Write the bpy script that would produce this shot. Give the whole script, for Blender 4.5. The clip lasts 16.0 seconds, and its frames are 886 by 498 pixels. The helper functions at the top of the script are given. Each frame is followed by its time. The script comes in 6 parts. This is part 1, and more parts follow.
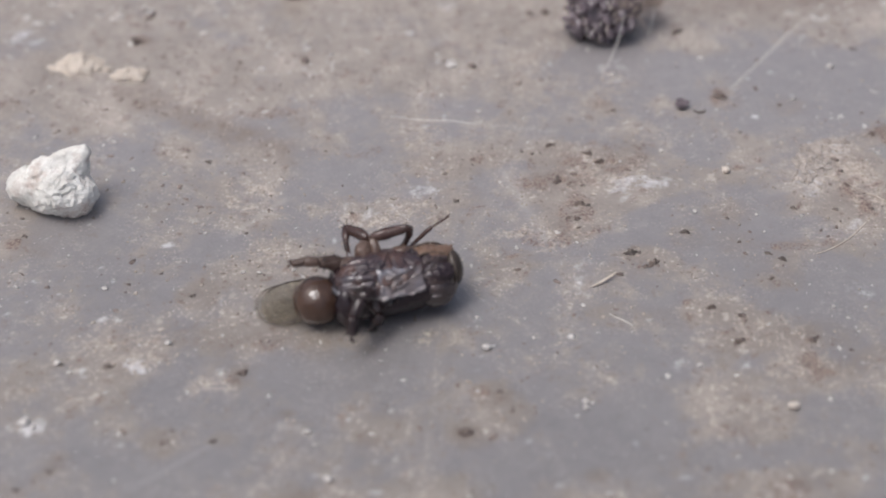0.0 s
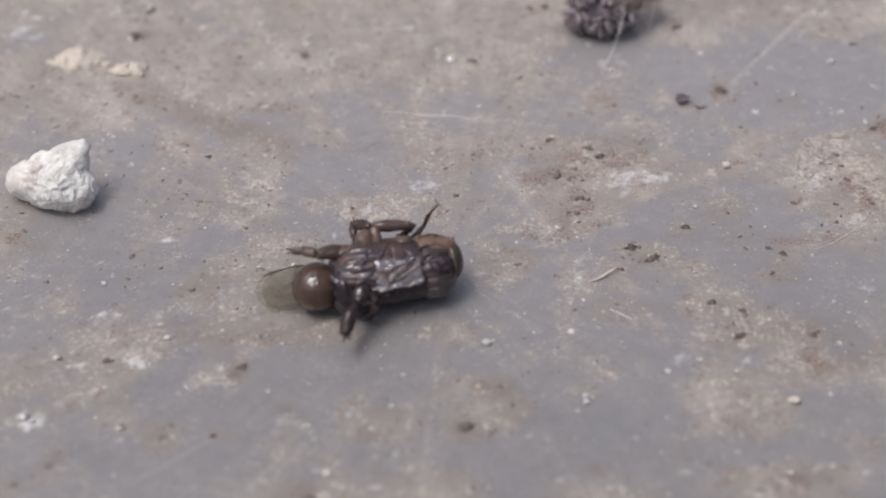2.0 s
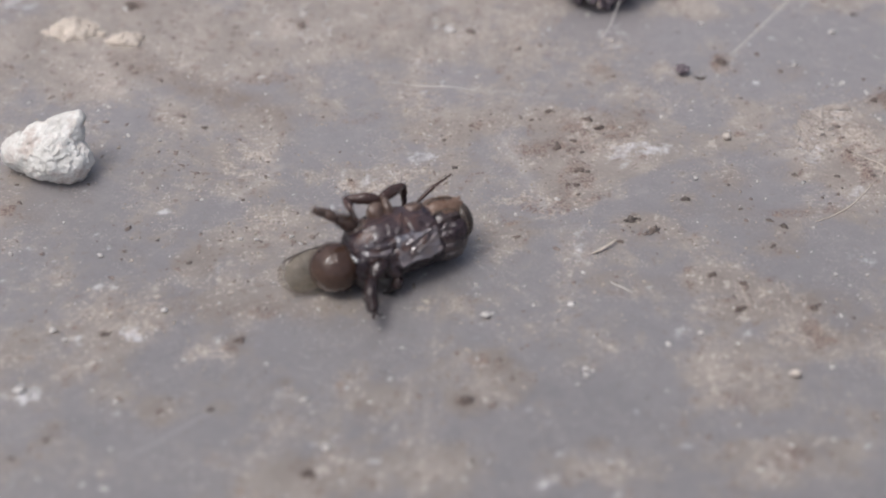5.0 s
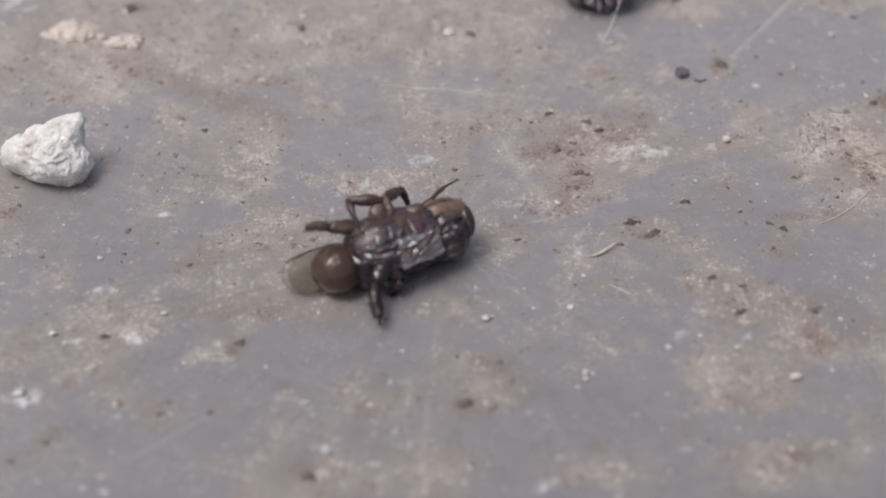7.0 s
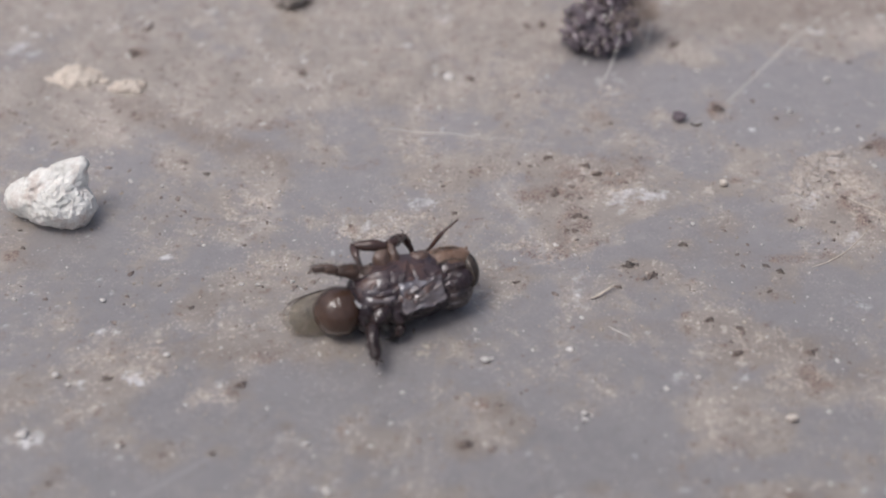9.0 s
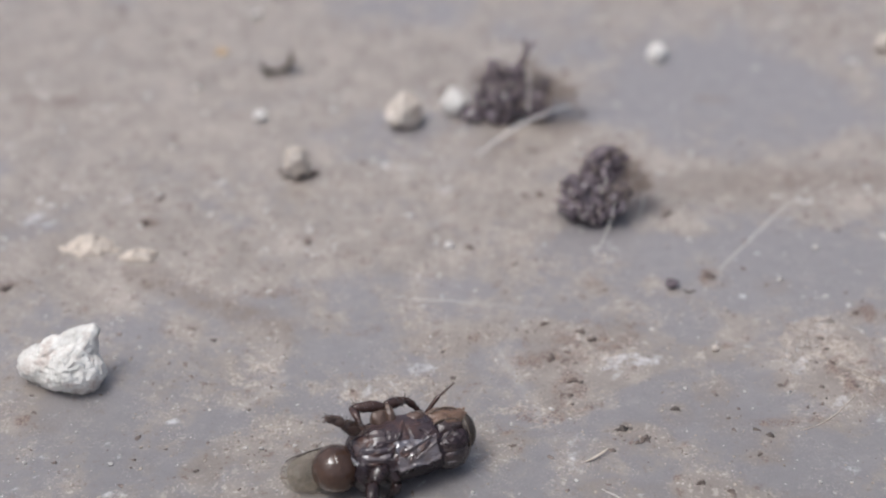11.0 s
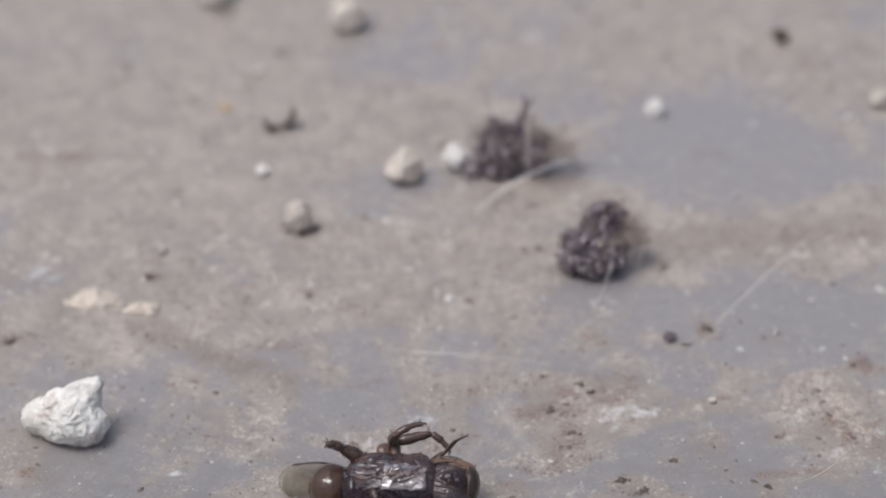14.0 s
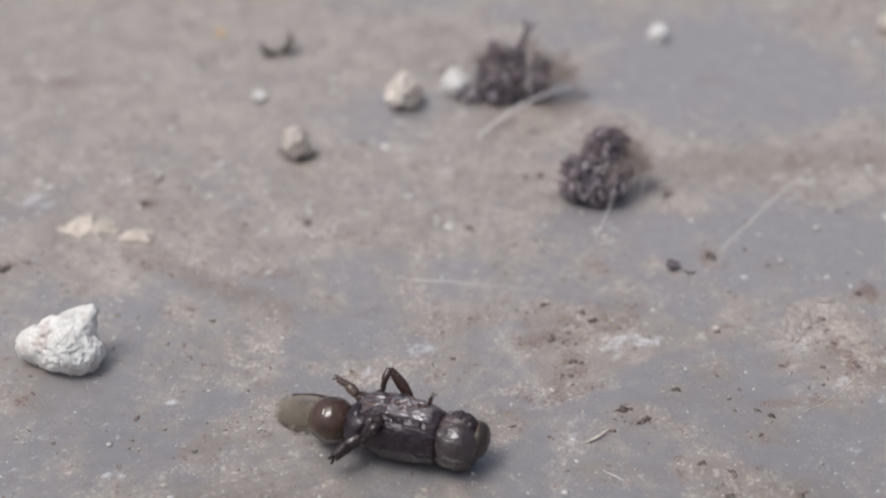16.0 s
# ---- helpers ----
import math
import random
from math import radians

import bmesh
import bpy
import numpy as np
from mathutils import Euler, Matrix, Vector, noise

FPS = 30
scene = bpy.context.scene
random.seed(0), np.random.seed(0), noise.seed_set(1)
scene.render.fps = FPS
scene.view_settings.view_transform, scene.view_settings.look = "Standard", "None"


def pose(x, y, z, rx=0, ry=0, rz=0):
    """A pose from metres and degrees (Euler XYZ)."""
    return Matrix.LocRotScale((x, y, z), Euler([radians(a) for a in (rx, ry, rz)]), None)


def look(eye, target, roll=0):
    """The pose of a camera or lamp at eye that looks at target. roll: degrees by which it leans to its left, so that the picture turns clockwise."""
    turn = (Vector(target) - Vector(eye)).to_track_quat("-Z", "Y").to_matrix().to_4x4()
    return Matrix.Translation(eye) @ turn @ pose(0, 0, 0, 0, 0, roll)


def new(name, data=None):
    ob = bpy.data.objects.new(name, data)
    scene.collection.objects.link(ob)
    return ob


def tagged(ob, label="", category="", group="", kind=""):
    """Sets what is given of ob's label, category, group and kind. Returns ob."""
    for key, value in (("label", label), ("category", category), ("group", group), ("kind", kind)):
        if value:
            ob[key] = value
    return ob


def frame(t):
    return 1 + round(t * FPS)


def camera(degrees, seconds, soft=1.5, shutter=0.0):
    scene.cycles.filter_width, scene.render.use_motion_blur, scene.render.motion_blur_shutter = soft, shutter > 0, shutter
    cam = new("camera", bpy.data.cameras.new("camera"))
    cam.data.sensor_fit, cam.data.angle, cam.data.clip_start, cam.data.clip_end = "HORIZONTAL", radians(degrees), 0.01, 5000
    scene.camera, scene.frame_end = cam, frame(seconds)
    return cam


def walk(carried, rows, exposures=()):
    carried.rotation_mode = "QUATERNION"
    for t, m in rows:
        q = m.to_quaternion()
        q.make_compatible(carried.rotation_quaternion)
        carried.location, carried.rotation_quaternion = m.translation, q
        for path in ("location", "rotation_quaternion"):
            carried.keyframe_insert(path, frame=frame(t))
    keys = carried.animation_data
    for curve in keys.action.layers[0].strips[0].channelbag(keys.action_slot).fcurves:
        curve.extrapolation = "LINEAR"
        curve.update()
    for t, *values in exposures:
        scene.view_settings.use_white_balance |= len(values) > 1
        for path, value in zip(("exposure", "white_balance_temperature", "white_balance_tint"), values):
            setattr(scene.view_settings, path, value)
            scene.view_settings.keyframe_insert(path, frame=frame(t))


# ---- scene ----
MM = 0.001

# The camera is held by hand about nine centimetres from the insect: seconds, eye and target in millimetres, roll.
PATH = [
    (0, 0.374, -64.953, 58.443, -0.080, 2.912, -0.668, -0.289),
    (0.5, 0.344, -65.005, 58.480, -0.078, 3.050, -0.412, -0.250),
    (1, 0.345, -64.937, 58.271, -0.080, 2.921, -0.849, -0.255),
    (1.5, 0.345, -64.965, 58.236, -0.080, 2.917, -0.856, -0.252),
    (2, 0.348, -64.967, 58.233, -0.079, 2.826, -0.962, -0.256),
    (2.5, 0.393, -64.923, 58.337, -0.075, 2.804, -0.932, -0.287),
    (3, 0.310, -65.001, 58.493, -0.079, 2.943, -0.528, -0.175),
    (3.5, 0.301, -64.679, 57.991, -0.052, 2.433, -1.975, -0.205),
    (4, 0.366, -64.702, 58.174, -0.046, 2.509, -1.679, -0.256),
    (4.2, 0.326, -64.655, 57.978, -0.037, 2.357, -2.099, -0.227),
    (6.3, -0.113, -64.268, 57.822, 0.005, 2.256, -2.796, 0.130),
    (6.5, -0.024, -64.293, 57.762, 0.010, 2.176, -2.916, 0.085),
    (7, -0.016, -64.375, 57.969, 0.005, 2.380, -2.395, 0.046),
    (7.5, -0.053, -64.381, 57.909, 0.002, 2.492, -2.325, 0.066),
    (8, 0.000, -64.406, 57.991, 0.000, 2.477, -2.230, -0.000),
    (8.5, -0.087, -64.357, 57.949, 0.009, 2.392, -2.421, 0.108),
    (9, -0.050, -64.957, 58.538, 0.014, 3.303, -0.119, 0.073),
    (9.1, -0.073, -65.513, 58.827, 0.015, 3.474, 1.028, -0.008),
    (9.2, -0.007, -66.214, 59.793, 0.086, 4.349, 3.927, -0.227),
    (9.3, 0.315, -66.374, 59.658, -0.060, 4.837, 4.622, -0.139),
    (9.4, 0.535, -66.565, 59.822, 0.030, 5.853, 6.386, -0.198),
    (9.5, 0.742, -66.890, 59.849, 0.087, 6.249, 7.407, -0.273),
    (9.7, 0.774, -66.874, 59.991, 0.156, 6.542, 7.936, -0.232),
    (11.8, 0.825, -67.168, 60.699, 0.088, 6.512, 9.020, -0.447),
    (12, 0.756, -67.063, 60.335, 0.079, 6.265, 8.158, -0.384),
    (12.5, 0.813, -67.123, 60.609, 0.100, 6.510, 8.862, -0.413),
    (13, 0.795, -67.474, 60.751, 0.090, 6.674, 9.746, -0.379),
    (13.5, 0.829, -67.902, 61.367, 0.110, 7.135, 11.678, -0.350),
    (14, 0.968, -68.059, 61.226, 0.138, 7.219, 11.904, -0.472),
    (14.5, 0.816, -67.967, 61.217, 0.105, 7.135, 11.628, -0.393),
    (14.6, 0.854, -67.885, 61.242, 0.126, 7.416, 11.954, -0.368),
    (15, 0.944, -67.900, 60.944, 0.131, 6.924, 10.937, -0.472),
    (15.5, 0.885, -67.658, 60.784, 0.121, 6.842, 10.295, -0.435),
    (16, 0.914, -66.933, 60.144, 0.119, 6.227, 7.732, -0.427),
]
cam = camera(30, 16.0, soft=1.9, shutter=0.3)
cam.data.dof.use_dof = True
cam.data.dof.focus_distance = 0.0895
cam.data.dof.aperture_fstop = 31.0
walk(cam, [(t, look((x * MM, y * MM, z * MM), (u * MM, v * MM, w * MM), roll)) for t, x, y, z, u, v, w, roll in PATH],
     exposures=[(0.0, 0.09, 6140, 10), (4.2, 0.09, 6140, 10), (6.3, 0.03, 6140, 10.6), (9.0, 0.06, 6140, 10.6), (9.5, 0.17, 6040, 9.2), (12.0, 0.11, 6060, 8.8), (16.0, 0.08, 6060, 8.8)])

# ---- light: bright overcast sky, a little stronger from the left and front ----
world = bpy.data.worlds.new("overcast_sky")
world.use_nodes = True
scene.world = world
wn = world.node_tree.nodes
sky = wn.new("ShaderNodeTexSky")
sky.sky_type, sky.sun_disc = "NISHITA", False
sky.sun_elevation, sky.sun_rotation = radians(68), radians(-108)
sky.air_density, sky.dust_density, sky.ozone_density = 0.7, 7.0, 0.6
wn["Background"].inputs["Strength"].default_value = 0.135
veil = wn.new("ShaderNodeHueSaturation")
veil.inputs["Saturation"].default_value = 0.75
world.node_tree.links.new(sky.outputs["Color"], veil.inputs["Color"])
world.node_tree.links.new(veil.outputs["Color"], wn["Background"].inputs["Color"])
sun_data = bpy.data.lights.new("veiled_sun", "SUN")
sun_data.energy, sun_data.angle, sun_data.color = 0.92, radians(19), (1.0, 0.975, 0.95)
sun = new("veiled_sun", sun_data)
sun.matrix_world = look((-0.36, -0.18, 0.92), (0, 0, 0))


# ---- materials ----
def material(name, rough=0.6, spec=0.4):
    m = bpy.data.materials.new(name)
    m.use_nodes = True
    b = m.node_tree.nodes["Principled BSDF"]
    b.inputs["Roughness"].default_value = rough
    b.inputs["Specular IOR Level"].default_value = spec
    return m, m.node_tree.nodes, m.node_tree.links, b


def noise_node(n, l, scale, detail=4.0, rough=0.55, coords="Object"):
    tc = n.new("ShaderNodeTexCoord")
    tex = n.new("ShaderNodeTexNoise")
    tex.inputs["Scale"].default_value, tex.inputs["Detail"].default_value = scale, detail
    tex.inputs["Roughness"].default_value = rough
    l.new(tc.outputs[coords], tex.inputs["Vector"])
    return tex.outputs["Fac"]


def ramp(n, l, fac, *stops):
    r = n.new("ShaderNodeValToRGB")
    e = r.color_ramp.elements
    e[0].position, e[0].color = stops[0][0], (*stops[0][1], 1)
    e[1].position, e[1].color = stops[-1][0], (*stops[-1][1], 1)
    for p, c in stops[1:-1]:
        k = e.new(p)
        k.color = (*c, 1)
    l.new(fac, r.inputs["Fac"])
    return r.outputs["Color"]


def mix(n, l, fac, a, b, kind="MIX"):
    m = n.new("ShaderNodeMix")
    m.data_type, m.blend_type = "RGBA", kind
    for socket, v in ((m.inputs["Factor"], fac), (m.inputs["A"], a), (m.inputs["B"], b)):
        if isinstance(v, (int, float)):
            socket.default_value = v
        elif isinstance(v, tuple):
            socket.default_value = (*v, 1)
        else:
            l.new(v, socket)
    return m.outputs["Result"]


def bump(n, l, b, height, distance, strength=0.6):
    k = n.new("ShaderNodeBump")
    k.inputs["Distance"].default_value, k.inputs["Strength"].default_value = distance, strength
    l.new(height, k.inputs["Height"])
    l.new(k.outputs["Normal"], b.inputs["Normal"])


def speckled(name, dark, mid, light, grain=2500.0, rough=0.85, spec=0.25, depth=0.00004, vary=0.25):
    """A mottled mineral or plant surface: two scales of noise, and a tone of its own for each object or grain."""
    m, n, l, b = material(name, rough, spec)
    fine = noise_node(n, l, grain, 6, 0.65)
    broad = noise_node(n, l, grain / 6, 3)
    c = ramp(n, l, fine, (0.32, dark), (0.52, mid), (0.7, light))
    c = mix(n, l, 0.35, c, ramp(n, l, broad, (0.35, dark), (0.65, light)))
    g = n.new("ShaderNodeNewGeometry")
    o = n.new("ShaderNodeObjectInfo")
    s = n.new("ShaderNodeMath")
    s.operation = "ADD"
    l.new(g.outputs["Random Per Island"], s.inputs[0])
    l.new(o.outputs["Random"], s.inputs[1])
    tone = n.new("ShaderNodeMapRange")
    tone.inputs["From Max"].default_value = 2.0
    tone.inputs["To Min"].default_value, tone.inputs["To Max"].default_value = 1 - vary, 1 + vary
    l.new(s.outputs[0], tone.inputs["Value"])
    h = n.new("ShaderNodeHueSaturation")
    l.new(tone.outputs[0], h.inputs["Value"])
    l.new(c, h.inputs["Color"])
    l.new(h.outputs["Color"], b.inputs["Base Color"])
    bump(n, l, b, fine, depth)
    return m


def stained(name, dark, mid, light, stain, grain, depth):
    """Pitted stone with earthy stains in its hollows."""
    m, n, l, b = material(name, 0.92, 0.2)
    fine = noise_node(n, l, grain, 7, 0.7)
    broad = noise_node(n, l, grain / 5, 4)
    c = ramp(n, l, fine, (0.30, dark), (0.48, mid), (0.66, light))
    c = mix(n, l, 0.45, c, ramp(n, l, broad, (0.38, dark), (0.6, light)))
    c = mix(n, l, ramp(n, l, noise_node(n, l, grain / 3, 6, 0.7), (0.49, (0, 0, 0)), (0.62, (0.8, 0.8, 0.8))), c, stain)
    l.new(c, b.inputs["Base Color"])
    bump(n, l, b, fine, depth, 0.8)
    return m


def sheet_material():
    """Weathered blue-grey coated sheet under a film of dried brown mud, chalky scuffs and rust-brown crumbs."""
    m, n, l, b = material("weathered_coating", 0.34, 1.0)
    att = {}
    for key in ("film", "chalk", "rust", "scratch", "sandy", "shade_tone", "stain"):
        a = n.new("ShaderNodeAttribute")
        a.attribute_name = key
        att[key] = a.outputs["Fac"]
    fine = noise_node(n, l, 5200, 7, 0.7)
    mid = noise_node(n, l, 900, 5, 0.6)
    broad = noise_node(n, l, 130, 4)
    coat = mix(n, l, 0.5, ramp(n, l, fine, (0.3, (0.217, 0.204, 0.204)), (0.7, (0.290, 0.270, 0.267))),
               ramp(n, l, mid, (0.3, (0.205, 0.194, 0.195)), (0.7, (0.304, 0.282, 0.275))))
    mud = mix(n, l, 0.5, ramp(n, l, fine, (0.28, (0.215, 0.183, 0.156)), (0.5, (0.308, 0.268, 0.230)), (0.72, (0.412, 0.361, 0.310))),
              ramp(n, l, mid, (0.3, (0.202, 0.172, 0.147)), (0.7, (0.408, 0.356, 0.305))))
    mud = mix(n, l, 0.3, mud, ramp(n, l, broad, (0.38, (0.235, 0.205, 0.178)), (0.64, (0.43, 0.376, 0.318))))
    clots = noise_node(n, l, 430, 5, 0.65)
    mud = mix(n, l, 0.4, mud, ramp(n, l, clots, (0.36, (0.205, 0.178, 0.156)), (0.5, (0.315, 0.276, 0.238)), (0.64, (0.47, 0.412, 0.352))))
    # film breaks up at the grain's own scale
    edge = n.new("ShaderNodeMath")
    edge.operation = "MULTIPLY_ADD"
    l.new(mid, edge.inputs[0])
    edge.inputs[1].default_value, edge.inputs[2].default_value = 1.1, -1.1
    small = n.new("ShaderNodeMath")
    small.operation = "MULTIPLY_ADD"
    l.new(noise_node(n, l, 2000, 5, 0.65), small.inputs[0])
    small.inputs[1].default_value = 1.1
    l.new(edge.outputs[0], small.inputs[2])
    cover = n.new("ShaderNodeMath")
    cover.operation, cover.use_clamp = "ADD", True
    l.new(att["film"], cover.inputs[0])
    l.new(small.outputs[0], cover.inputs[1])
    crisp = n.new("ShaderNodeMapRange")
    crisp.interpolation_type = "SMOOTHSTEP"
    crisp.inputs["From Min"].default_value, crisp.inputs["From Max"].default_value = 0.12, 0.86
    l.new(cover.outputs[0], crisp.inputs["Value"])
    c = mix(n, l, crisp.outputs[0], coat, mud)
    # earth soaked in, broken by the grain
    soak = n.new("ShaderNodeMath")
    soak.operation, soak.use_clamp = "MULTIPLY", True
    l.new(att["stain"], soak.inputs[0])
    l.new(ramp(n, l, mid, (0.3, (0.25, 0.25, 0.25)), (0.65, (1.0, 1.0, 1.0))), soak.inputs[1])
    c = mix(n, l, soak.outputs[0], c, ramp(n, l, fine, (0.3, (0.165, 0.132, 0.108)), (0.7, (0.272, 0.222, 0.184))))
    # shade towards the camera is painted into the colour, with broad uneven tones
    c = mix(n, l, 1.0, c, ramp(n, l, att["shade_tone"], (0.0, (1, 1, 1)), (1.0, (0.74, 0.74, 0.745))), "MULTIPLY")
    # flecks: pale sandy ones and brown ones, denser where the film is thick
    grains = noise_node(n, l, 3300, 3, 0.6)
    coarse = noise_node(n, l, 1500, 5, 0.7)
    pale = mix(n, l, 1.0, ramp(n, l, grains, (0.585, (0, 0, 0)), (0.64, (1, 1, 1))), ramp(n, l, coarse, (0.59, (0, 0, 0)), (0.65, (1, 1, 1))), "LIGHTEN")
    pale = mix(n, l, 1.0, pale, ramp(n, l, cover.outputs[0], (0.2, (0.26, 0.26, 0.26)), (0.8, (0.95, 0.95, 0.95))), "MULTIPLY")
    drift = noise_node(n, l, 420, 4, 0.6)
    pale = mix(n, l, 1.0, pale, ramp(n, l, drift, (0.44, (0.05, 0.05, 0.05)), (0.60, (1, 1, 1))), "MULTIPLY")
    c = mix(n, l, pale, c, (0.52, 0.458, 0.402))
    lumps = mix(n, l, 1.0, ramp(n, l, noise_node(n, l, 780, 4, 0.6), (0.63, (0, 0, 0)), (0.68, (0.65, 0.65, 0.65))), ramp(n, l, cover.outputs[0], (0.3, (0.1, 0.1, 0.1)), (0.8, (1, 1, 1))), "MULTIPLY")
    c = mix(n, l, lumps, c, (0.50, 0.445, 0.39))
    dirt = noise_node(n, l, 1700, 5, 0.7)
    brown = ramp(n, l, dirt, (0.36, (1, 1, 1)), (0.41, (0, 0, 0)))
    brown = mix(n, l, 1.0, brown, ramp(n, l, cover.outputs[0], (0.2, (0.32, 0.32, 0.32)), (0.8, (1.0, 1.0, 1.0))), "MULTIPLY")
    c = mix(n, l, brown, c, (0.165, 0.122, 0.096))
    bits = noise_node(n, l, 6400, 2, 0.5)
    c = mix(n, l, ramp(n, l, bits, (0.715, (0, 0, 0)), (0.76, (0.7, 0.7, 0.7))), c, (0.60, 0.57, 0.54))
    c = mix(n, l, ramp(n, l, bits, (0.235, (0.7, 0.7, 0.7)), (0.28, (0, 0, 0))), c, (0.10, 0.085, 0.075))
    rusty = mix(n, l, fine, (0.17, 0.122, 0.092), (0.33, 0.25, 0.20))
    tan = ramp(n, l, fine, (0.3, (0.30, 0.252, 0.205)), (0.65, (0.56, 0.485, 0.405)))

    def flecked(amount, gain, texture, spread):
        """Breaks a patch up into flecks by a texture."""
        k = n.new("ShaderNodeMath")
        k.operation = "MULTIPLY_ADD"
        l.new(texture, k.inputs[0])
        k.inputs[1].default_value, k.inputs[2].default_value = spread, -0.5 * spread - 0.15
        g = n.new("ShaderNodeMath")
        g.operation, g.use_clamp = "MULTIPLY_ADD", True
        l.new(amount, g.inputs[0])
        g.inputs[1].default_value = gain
        l.new(k.outputs[0], g.inputs[2])
        inside = n.new("ShaderNodeMapRange")
        inside.inputs["From Max"].default_value = 0.4
        l.new(amount, inside.inputs["Value"])
        out = n.new("ShaderNodeMath")
        out.operation = "MULTIPLY"
        l.new(g.outputs[0], out.inputs[0])
        l.new(inside.outputs[0], out.inputs[1])
        return out.outputs[0]

    c = mix(n, l, flecked(att["sandy"], 1.1, grains, 4.0), c, tan)
    # fine crisp grains, thick where sand gathers
    speck = noise_node(n, l, 7200, 3, 0.6)
    where = n.new("ShaderNodeMath")
    where.operation, where.use_clamp = "MULTIPLY_ADD", True
    l.new(att["sandy"], where.inputs[0])
    where.inputs[1].default_value = 1.1
    thin = n.new("ShaderNodeMapRange")
    thin.inputs["From Min"].default_value, thin.inputs["From Max"].default_value = 0.45, 0.7
    thin.inputs["To Min"].default_value, thin.inputs["To Max"].default_value = 0.04, 0.6
    l.new(drift, thin.inputs["Value"])
    l.new(thin.outputs[0], where.inputs[2])
    c = mix(n, l, mix(n, l, 1.0, ramp(n, l, speck, (0.60, (0, 0, 0)), (0.65, (0.9, 0.9, 0.9))), where.outputs[0], "MULTIPLY"), c, (0.57, 0.512, 0.45))
    c = mix(n, l, mix(n, l, 1.0, ramp(n, l, speck, (0.37, (0.9, 0.9, 0.9)), (0.42, (0, 0, 0))), where.outputs[0], "MULTIPLY"), c, (0.17, 0.135, 0.11))
    c = mix(n, l, flecked(att["rust"], 0.8, dirt, 5.5), c, rusty)
    c = mix(n, l, flecked(att["rust"], 0.55, speck, 6.0), c, (0.115, 0.068, 0.052))
    c = mix(n, l, flecked(att["chalk"], 1.1, coarse, 4.0), c, ramp(n, l, fine, (0.3, (0.42, 0.412, 0.412)), (0.6, (0.62, 0.605, 0.60))))
    c = mix(n, l, att["scratch"], c, (0.47, 0.44, 0.41))
    l.new(c, b.inputs["Base Color"])
    bump(n, l, b, fine, 0.00003, 0.5)
    return m


def chitin(name, dark, light, rough=0.28, spec=0.55, grain=1800.0, depth=0.00003, coat=0.0, tint=None):
    """Insect shell: dark, glossy where clean, with fine wrinkles and dull patches."""
    m, n, l, b = material(name, rough, spec)
    broad = noise_node(n, l, grain / 3, 4)
    fine = noise_node(n, l, grain * 2, 5, 0.6)
    c = mix(n, l, 0.3, ramp(n, l, broad, (0.3, dark), (0.75, light)), ramp(n, l, fine, (0.35, dark), (0.7, light)))
    if tint:
        c = mix(n, l, ramp(n, l, noise_node(n, l, grain / 2.2, 5, 0.65), (0.46, (0, 0, 0)), (0.6, (0.9, 0.9, 0.9))), c, tint)
    l.new(c, b.inputs["Base Color"])
    r = n.new("ShaderNodeMapRange")
    r.inputs["From Min"].default_value, r.inputs["From Max"].default_value = 0.35, 0.65
    r.inputs["To Min"].default_value, r.inputs["To Max"].default_value = max(rough - 0.08, 0.05), rough + 0.1
    l.new(broad, r.inputs["Value"])
    l.new(r.outputs[0], b.inputs["Roughness"])
    b.inputs["Coat Weight"].default_value = coat
    b.inputs["Coat Roughness"].default_value = 0.12
    bump(n, l, b, fine, depth, 0.5)
    return m


def membrane(name):
    """Wing film: clear, faintly smoky, with an iridescent sheen left to its gloss."""
    m, n, l, b = material(name, 0.25, 0.5)
    out = n["Material Output"]
    clear = n.new("ShaderNodeBsdfTransparent")
    clear.inputs["Color"].default_value = (0.88, 0.865, 0.83, 1)
    body = noise_node(n, l, 700, 3)
    l.new(ramp(n, l, body, (0.3, (0.16, 0.14, 0.11)), (0.7, (0.26, 0.235, 0.19))), b.inputs["Base Color"])
    k = n.new("ShaderNodeMixShader")
    k.inputs["Fac"].default_value = 0.13
    l.new(clear.outputs[0], k.inputs[1])
    l.new(b.outputs[0], k.inputs[2])
    l.new(k.outputs[0], out.inputs["Surface"])
    return m


SHEET = sheet_material()
CHALKSTONE = stained("chalky_limestone", (0.45, 0.43, 0.385), (0.75, 0.735, 0.685), (0.88, 0.865, 0.815), (0.52, 0.44, 0.385), 1900, 0.00011)
CREAM = stained("cream_grit", (0.36, 0.305, 0.25), (0.60, 0.545, 0.475), (0.74, 0.69, 0.62), (0.30, 0.235, 0.185), 1900, 0.00009)
WHITEGRIT = speckled("white_grit", (0.53, 0.505, 0.46), (0.70, 0.68, 0.635), (0.80, 0.785, 0.74), 2400, 0.85, 0.25, 0.00004, 0.12)
PALEGRIT = speckled("pale_grit", (0.40, 0.38, 0.35), (0.54, 0.515, 0.48), (0.68, 0.655, 0.62), 2400, 0.85, 0.25, 0.00004, 0.2)
TANMUD = speckled("dried_tan_mud", (0.43, 0.37, 0.305), (0.60, 0.53, 0.45), (0.72, 0.655, 0.575), 2200, 0.95, 0.15, 0.00006, 0.08)
CRUST = speckled("crumbly_mud_crust", (0.27, 0.235, 0.205), (0.43, 0.385, 0.345), (0.57, 0.52, 0.475), 2600, 0.95, 0.15, 0.00006, 0.15)
SAND = speckled("sand_grains", (0.29, 0.245, 0.20), (0.42, 0.365, 0.31), (0.58, 0.52, 0.45), 4000, 0.85, 0.3, 0.00002, 0.3)
